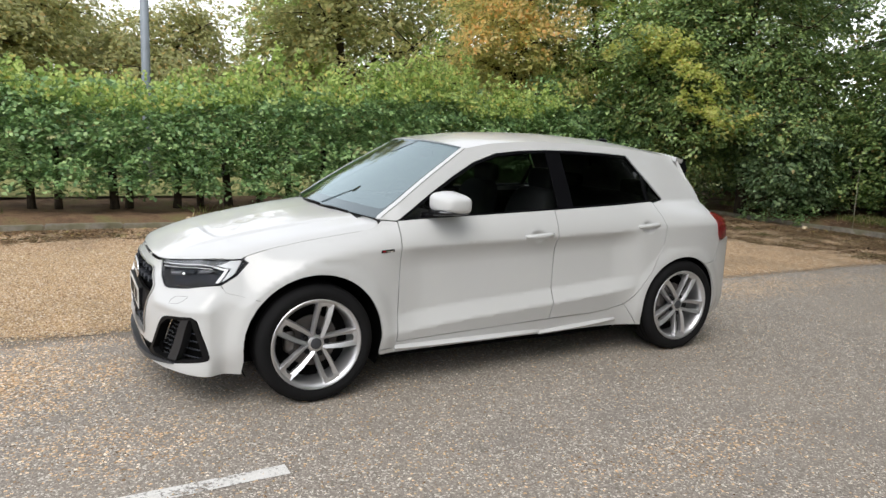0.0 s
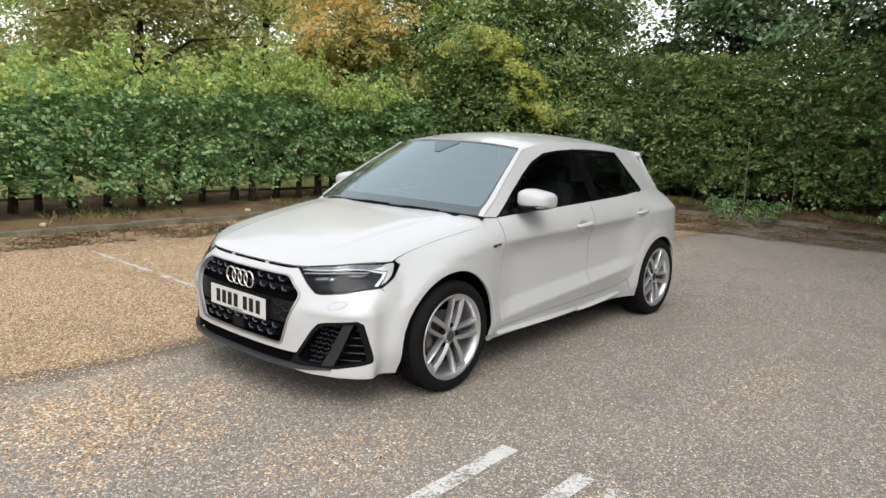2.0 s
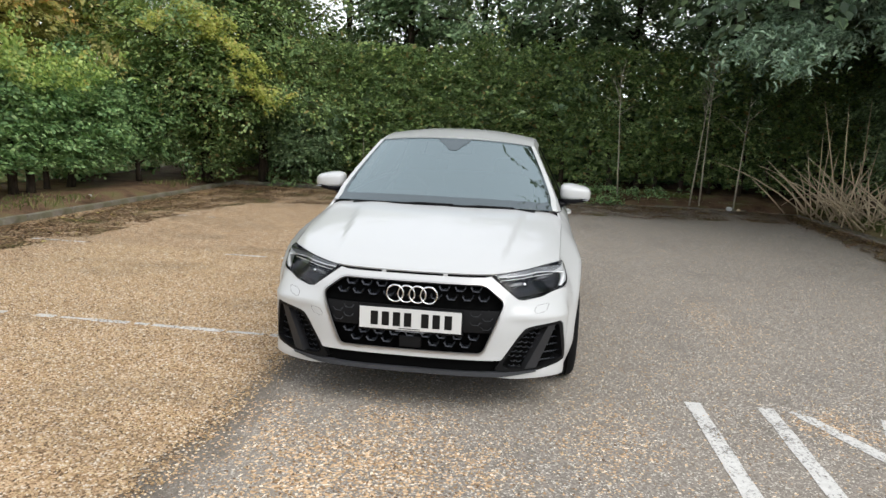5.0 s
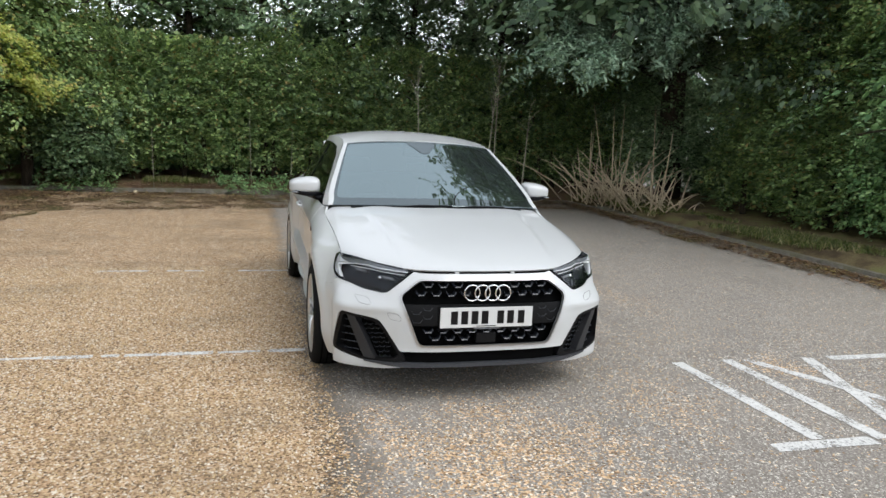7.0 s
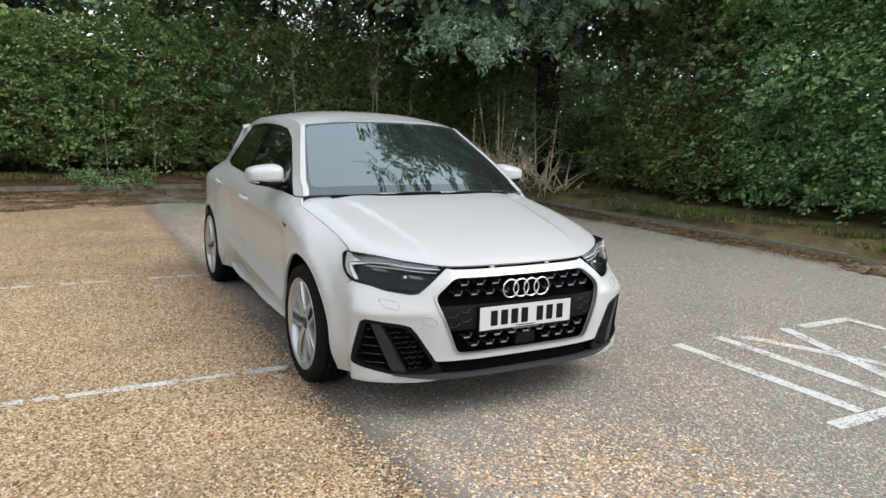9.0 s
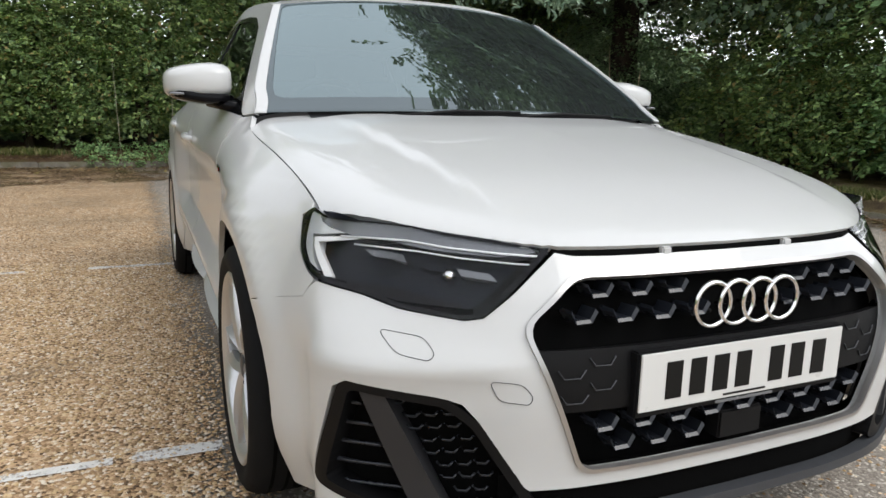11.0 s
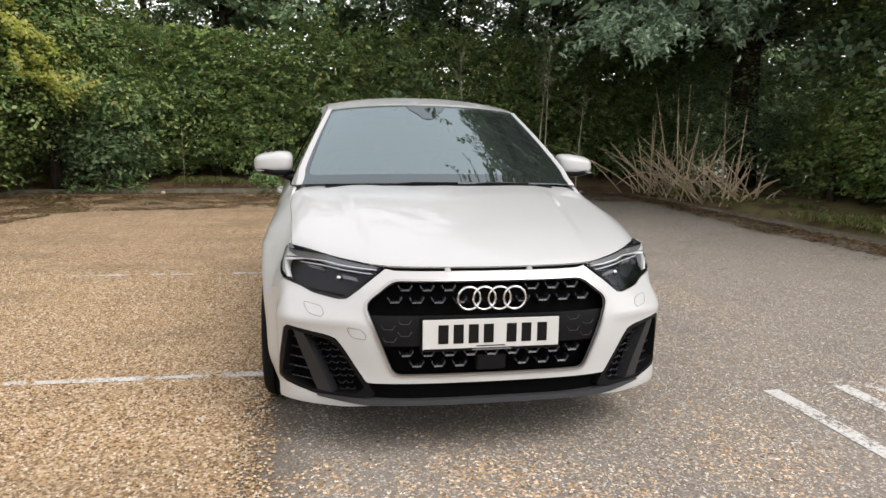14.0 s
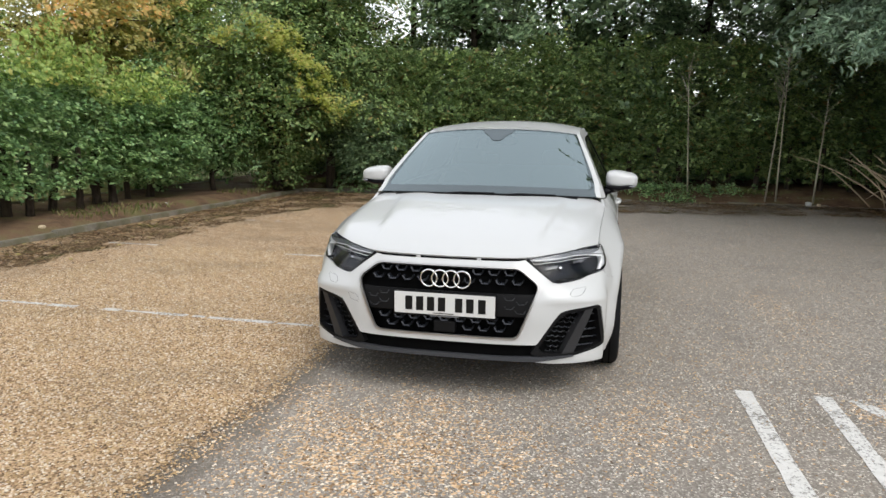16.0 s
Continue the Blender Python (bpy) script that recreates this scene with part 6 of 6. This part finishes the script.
tree("bush", "dense dark green bush filling the corner of the hedges", (10.95, 4.5, 0.1), 2.0, 0.1, 1.05, LEAF_C, 56, 18000, 0.078, 0.05, limbs=14)
for k, (x, y, h, rad, m, lab) in enumerate((
    (5.2, 13.5, 7.5, 2.9, LEAF_Z, "yellowing tree beyond the hedge"), (1.6, 17.5, 4.4, 2.4, LEAF_Z, "yellowing tree beyond the hedge"),
    (-2.6, 17.0, 5.0, 2.6, LEAF_Z, "yellow-green tree beyond the hedge"), (-6.5, 16.0, 6.5, 3.0, LEAF_O, "bronze autumn tree beyond the hedge"),
    (9.8, 15.0, 8.5, 3.2, LEAF_G, "green tree beyond the hedge"), (13.6, 11.5, 9.0, 3.0, LEAF_C, "dark green tree behind the corner"),
    (-11.5, 15.0, 7.0, 3.2, LEAF_A, "green tree beyond the hedge"), (6.8, 22.0, 7.0, 3.0, LEAF_G, "green tree beyond the hedge"),
    (-0.8, 23.0, 4.8, 3.0, LEAF_Z, "yellowing tree beyond the hedge"))):
    tree("tree", lab, (x, y, 0.2), h, 0.9, rad, m, 60 + k, 32000, 0.13, 0.16, limbs=13, cluster=0.42)
for k, (x, y, h, rad, m) in enumerate(((13.6, 7.0, 8.5, 1.9, LEAF_C), (14.6, 4.4, 9.0, 2.0, LEAF_B), (13.4, 2.6, 8.0, 1.8, LEAF_C), (15.2, 1.0, 9.5, 2.2, LEAF_B), (13.5, -1.0, 8.2, 1.8, LEAF_C), (14.9, -3.0, 9.0, 2.1, LEAF_C), (13.4, -5.0, 8.6, 2.0, LEAF_C), (15.2, -6.8, 9.5, 2.4, LEAF_C), (17.0, 3.0, 9.0, 2.6, LEAF_B), (17.2, -2.0, 9.5, 2.6, LEAF_B), (12.6, -8.0, 9.0, 2.6, LEAF_C), (18.0, -10.0, 10.0, 3.4, LEAF_C), (15.8, -4.9, 10.0, 2.4, LEAF_C), (14.4, -8.4, 10.0, 2.4, LEAF_B))):
    tree("tree", "slender dark tree behind the tall hedge", (x, y, 0.3), h, 1.6, rad, m, 80 + k, 17500, 0.125, 0.11, limbs=18, cluster=0.34)
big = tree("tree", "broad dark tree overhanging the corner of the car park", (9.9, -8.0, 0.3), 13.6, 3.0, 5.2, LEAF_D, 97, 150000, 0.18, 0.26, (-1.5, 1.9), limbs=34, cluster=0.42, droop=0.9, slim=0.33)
br = np.random.default_rng(58)
boughs, spray = [], []
for e in ((6.3, -4.2, 2.75), (6.6, -4.6, 2.95), (6.3, -5.3, 3.05), (7.0, -3.8, 2.95), (6.9, -5.8, 3.1), (7.4, -4.7, 3.4), (6.3, -5.5, 3.5), (7.3, -6.5, 3.4), (7.8, -3.6, 3.8), (6.7, -3.6, 4.2), (8.3, -4.4, 3.3), (8.0, -5.6, 3.9), (5.9, -6.0, 3.6), (5.6, -6.4, 3.9)):
    s0, e = np.array([9.5, -7.5, 5.4]), np.array(e)
    mid = (s0 + e) / 2 + [0, 0, 0.55]
    boughs.append(([s0 - [9.9, -8.0, 0.3], mid - [9.9, -8.0, 0.3], e - [9.9, -8.0, 0.3]], [0.07, 0.04, 0.012]))
    for t in br.uniform(0.45, 1.08, 58):
        c = (1 - t) ** 2 * s0 + 2 * t * (1 - t) * mid + t * t * e + br.normal(0, 0.14, 3)
        w = np.array([br.normal(-0.4, 0.5), br.normal(0.5, 0.5), -0.55])
        spray.append(c + w * np.abs(br.normal(0, 0.20, (34, 1))) + br.normal(0, 0.055, (34, 3)))
spray = np.concatenate(spray) - [9.9, -8.0, 0.3]
tubes("bough", boughs, BARK, big, "low boughs reaching over the car park", seg=6)
leaf_cloud("bough_leaves", spray, np.tile([-0.4, 0.2, 0.6], (len(spray), 1)), 0.115, LEAF_W, big, "hanging narrow blue-green leaves", 59, 1.2, 0.17, True)
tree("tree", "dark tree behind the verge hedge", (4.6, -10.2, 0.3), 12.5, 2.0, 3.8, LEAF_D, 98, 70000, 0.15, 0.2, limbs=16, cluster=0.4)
tree("tree", "green tree rising behind the verge hedge", (2.6, -9.3, 0.3), 8.5, 1.5, 2.6, LEAF_A, 99, 34000, 0.12, 0.14, limbs=16, cluster=0.36)
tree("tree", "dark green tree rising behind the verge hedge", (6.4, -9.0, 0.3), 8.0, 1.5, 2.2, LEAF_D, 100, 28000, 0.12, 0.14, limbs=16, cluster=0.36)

# bush added to keep the tree-shaded recess behind the canes dark
tree("tree", "added dark bush filling the shaded corner behind the canes", (9.9, -8.1, 0.2), 3.6, 0.2, 1.6, LEAF_C, 101, 32000, 0.07, 0.08, limbs=16)
# bare saplings and the heap of dry canes
sr = np.random.default_rng(12)
for x, y, h, n in ((10.75, -2.35, 2.7, 2), (10.55, -3.95, 2.9, 3), (10.5, -3.75, 2.6, 2), (10.3, -4.55, 2.2, 1), (10.9, 1.2, 1.6, 0), (11.0, 0.4, 1.3, 0), (10.9, 3.1, 1.2, 0)):
    items = []
    lean_x, lean_y = sr.normal(0, 0.05), sr.normal(0, 0.05)
    main = [(lean_x * t * h, lean_y * t * h, t * h) for t in (0, 0.3, 0.6, 1.0)]
    items.append((main, [w * (1.0 if n else 0.4) for w in (0.019, 0.016, 0.012, 0.004)]))
    for _ in range(n * 4):
        t = sr.uniform(0.65, 0.95)
        s = np.array([lean_x * t * h, lean_y * t * h, t * h])
        e = s + [sr.normal(0, 0.22), sr.normal(0, 0.22), sr.uniform(0.15, 0.5)]
        items.append(([s, (s + e) / 2 + [0, 0, 0.03], e], [0.007, 0.005, 0.002]))
    sap = thing("sapling", "thin bare pale sapling at the foot of the hedge", "sapling", (x, y, 0.08))
    tubes("stem", items, SAPLING, sap, seg=5)
for k in range(120):
    x = sr.uniform(7.3, 10.2)
    y = -6.0 - 0.85 * sr.random() + 0.12 * (x - 7.6) + sr.normal(0, 0.12)
    h = sr.uniform(0.8, 2.3) * (1.0 if x > 8.2 else 0.75)
    steep = sr.random() < 0.15
    if steep:
        lx, ly, arc = sr.normal(0, 0.15), sr.normal(0, 0.12), 0.1 * h * sr.random()
    else:
        h *= 0.78
        h *= 0.82
        lx, ly = sr.normal(0.1, 0.6), (sr.uniform(0.2, 1.15) if sr.random() < 0.58 else -sr.uniform(0.2, 1.1))
        arc = h * sr.uniform(0.0, 0.45) if sr.random() < 0.8 else h * sr.uniform(0.6, 1.0)
    path = [(x, y, 0.06)] + [(x + lx * t * h, y + ly * t * h, 0.06 + h * t - arc * t**2) for t in (0.3, 0.55, 0.8, 1.0)]
    cane = tubes("dry_cane", [(path, [0.016, 0.014, 0.012, 0.009, 0.004])], STEM, None, seg=5)
    tagged(cane, "dry bent pale cane stuck in the verge", "cane", "heap of dry canes")

# lamp post beyond the hedge
post = thing("lamp_post", "grey steel lamp post beyond the hedge", "lamp post", (0.37, 11.3, 0.2))
tubes("column", [([(0, 0, 0), (0, 0, 1.2), (0, 0, 6.0)], [0.10, 0.092, 0.075])], POLE, post, seg=16)
tubes("arm", [([(0, 0, 5.95), (0, -0.4, 6.15), (0, -1.1, 6.2)], [0.05, 0.04, 0.035])], POLE, post, seg=10)
blob("lantern", (0, -1.3, 6.2), (0.12, 0.32, 0.06), POLE, post, 0.6)

# litter: a dropped can and pale stones
can = thing("drink_can", "crumpled white and brown drink can lying by the kerb", "can", (5.75, 6.12, 0.15))
lathe("can_body", [(0.0, -0.058), (0.028, -0.058), (0.033, -0.05), (0.033, 0.05), (0.028, 0.058), (0.0, 0.058)], PLATE_W, can, (1, 0.4, 0), seg=20)
lathe("can_end", [(0.0, -0.060), (0.0335, -0.059), (0.0338, -0.02)], m_plain("brown_print", (0.10, 0.05, 0.03), 0.4), can, (1, 0.4, 0), seg=20)
for x, y, s in ((10.2, -4.45, 0.07), (10.15, -4.62, 0.045), (3.4, 6.3, 0.05), (0.4, 6.2, 0.045), (9.9, 3.3, 0.05)):
    st = blob("pale_stone", (x, y, 0.05 + s * 0.5), (s, s * 0.8, s * 0.6), PLATE_W if s > 0.06 else STEM, None, 0.8, 12, 8)
    tagged(st, "small pale stone at the verge", "stone")

# far woods all round, fallen leaves, grass, loose gravel
# woods added on every side, mostly out of view, for horizon and reflections
r = np.random.default_rng(70)
n = 26000
az = r.uniform(0, 2 * math.pi, n)
far = 46 + 9 * r.random(n) + 4 * np.sin(5 * az)
hgt = (5.0 + 1.2 * np.sin(7 * az) + 0.8 * np.sin(19 * az + 1)) * r.random(n) ** 0.8
pts = np.c_[np.cos(az) * far, np.sin(az) * far, hgt]
woods = leaf_cloud("far_woods", pts, np.c_[-np.cos(az), -np.sin(az), np.full(n, 0.5)], 1.3, LEAF_C, None, "", 71)
tagged(woods, "added ring of distant dark green woods closing the horizon", "woods", kind="stuff")

n = 9000
px = np.r_[r.uniform(-6, 10.4, n // 3), r.normal(10.3, 0.55, n // 3), r.uniform(-4, 10, n - 2 * (n // 3))]
py = np.r_[5.7 - np.abs(r.normal(0, 0.55, n // 3)), r.uniform(-5.5, 5.6, n // 3), -5.7 + np.abs(r.normal(0, 0.3, n - 2 * (n // 3)))]
pz = np.where((px > 10.66) | (py > 5.96), 0.13, 0.018) + r.uniform(0, 0.012, n)
fallen = leaf_cloud("fallen_leaves", np.c_[px, py, pz], np.tile([0, 0, 2.5], (n, 1)), 0.055, m_leaf("brown_fallen_leaf", (0.07, 0.040, 0.020), (0.24, 0.13, 0.065), (0.42, 0.28, 0.15), (0.40, 0.32, 0.10), 0.1, 0.15), None, "", 72, 0.0)
tagged(fallen, "brown fallen leaves along the kerbs", "leaves", kind="stuff")

n = 40000
gx = np.r_[r.uniform(-4, 10.5, n // 2), r.uniform(-4, 10.5, n // 4), r.uniform(10.7, 11.6, n - n // 2 - n // 4)]
gy = np.r_[r.uniform(-6.9, -5.88, n // 2), r.uniform(5.98, 7.0, n // 4), r.uniform(-5.5, 5.8, n - n // 2 - n // 4)]
clump = waves(77, 8, 0.8, 6.0)(gx * 1.5, gy * 1.5)
ok = (clump > np.where(gy < -5.7, -0.12, 0.05)) & ~((gy > 5.9) & (gx < 10.6) & (r.random(n) < 0.8))
gx, gy = gx[ok], gy[ok]
gz = np.where(gx > 10.66, 0.2, np.where(gy < 0, 0.13, 0.12)) + 0.03
grass = leaf_cloud("grass", np.c_[gx, gy, gz], np.c_[r.normal(0, 1, len(gx)), r.normal(0, 1, len(gx)), np.zeros(len(gx))], 0.13, m_leaf("verge_grass", (0.07, 0.095, 0.025), (0.17, 0.20, 0.055), (0.32, 0.32, 0.12), (0.40, 0.33, 0.17), 0.18), None, "", 73, -2.5, 0.06)
tagged(grass, "tufts of rough grass on the verges", "grass", kind="stuff")

wr = np.random.default_rng(75)
n = 900
wx, wy = wr.uniform(10.35, 11.3, n), wr.uniform(-4.4, 5.2, n)
ok = waves(78, 8, 0.6, 4.0)(wx * 2.0, wy * 1.6) + 0.35 * (wx - 10.9) > 0.08
wx, wy = wx[ok], wy[ok]
wz = np.where(wx > 10.66, 0.18, 0.03) + wr.uniform(0.02, 0.20, len(wx))
pts, nor, dirs = sprays(wr, np.c_[wx, wy, wz], np.c_[wr.normal(-0.3, 0.7, len(wx)), wr.normal(0, 0.7, len(wx)), wr.uniform(0.0, 0.8, len(wx))], np.tile([-0.3, 0, 1.0], (len(wx), 1)) + wr.normal(0, 0.3, (len(wx), 3)), 12, 0.20, 0.07)
weeds = leaf_cloud("weeds", pts, nor, 0.055, LEAF_A, None, "", 76, dirs=dirs)
tagged(weeds, "low green weeds at the foot of the hedge", "weeds", kind="stuff")


def pebbles(name, px, py, size, material, label, z0=0.004):
    n = len(px)
    rr = np.random.default_rng(len(px))
    o = np.array([(1, 0, 0), (0, 1, 0), (-1, 0, 0), (0, -1, 0), (0, 0, 0.75)], float)
    s = size * rr.uniform(0.5, 1.4, n)
    a = rr.uniform(0, 2 * math.pi, n)
    ex = rr.uniform(0.6, 1.0, n)
    v = np.zeros((n, 5, 3))
    for k in range(5):
        x, y = o[k, 0] * s, o[k, 1] * s * ex
        v[:, k] = np.c_[px + x * np.cos(a) - y * np.sin(a), py + x * np.sin(a) + y * np.cos(a), z0 + o[k, 2] * s]
    k = np.arange(n)[:, None] * 5
    f = np.concatenate([k + t for t in ([0, 1, 4], [1, 2, 4], [2, 3, 4], [3, 0, 4])], 1).reshape(-1, 3)
    me = bpy.data.meshes.new(name)
    me.vertices.add(n * 5)
    me.vertices.foreach_set("co", v.ravel())
    me.loops.add(f.size)
    me.loops.foreach_set("vertex_index", f.ravel().astype(np.int32))
    me.polygons.add(len(f))
    me.polygons.foreach_set("loop_start", np.arange(0, f.size, 3, dtype=np.int32))
    me.update(calc_edges=True)
    me.materials.append(material)
    return tagged(new(name, me), label, "gravel", kind="stuff")


def m_pebble():
    g = Nodes("loose_gravel_stones")
    geo = g.t.nodes.new("ShaderNodeNewGeometry")
    c = g.ramp(geo.outputs["Random Per Island"], (0.0, (0.20, 0.13, 0.07)), (0.4, (0.44, 0.30, 0.15)), (0.75, (0.58, 0.43, 0.25)), (0.95, (0.70, 0.62, 0.50)))
    g.principled(c, 0.85, 0.0, None, Specular_IOR_Level=0.3)
    return g.mat


STONES = m_pebble()
n = 60000
px, py = r.uniform(-4.2, 3.0, n), r.uniform(0.8, 4.2, n)
pebbles("gravel_stones", px, py, 0.0065, STONES, "loose tan gravel stones on the bays", 0.006)
n = 46000
px, py = r.uniform(-4.5, 2.0, n), r.uniform(-3.2, 0.85, n)
spread = 0.35 * np.exp(-((py - 0.95) / 0.16) ** 2) + 0.5 * np.exp(-(((px + 1.35) / 0.55) ** 2 + ((py + 0.05) / 0.75) ** 2)) + 0.18 * np.clip(waves(81, 9, 0.8, 5)(px, py), 0, 1) + 0.02
ok = r.random(n) < spread
pebbles("scattered_gravel", px[ok], py[ok], 0.0055, STONES, "tan gravel stones scattered over the asphalt", 0.001)
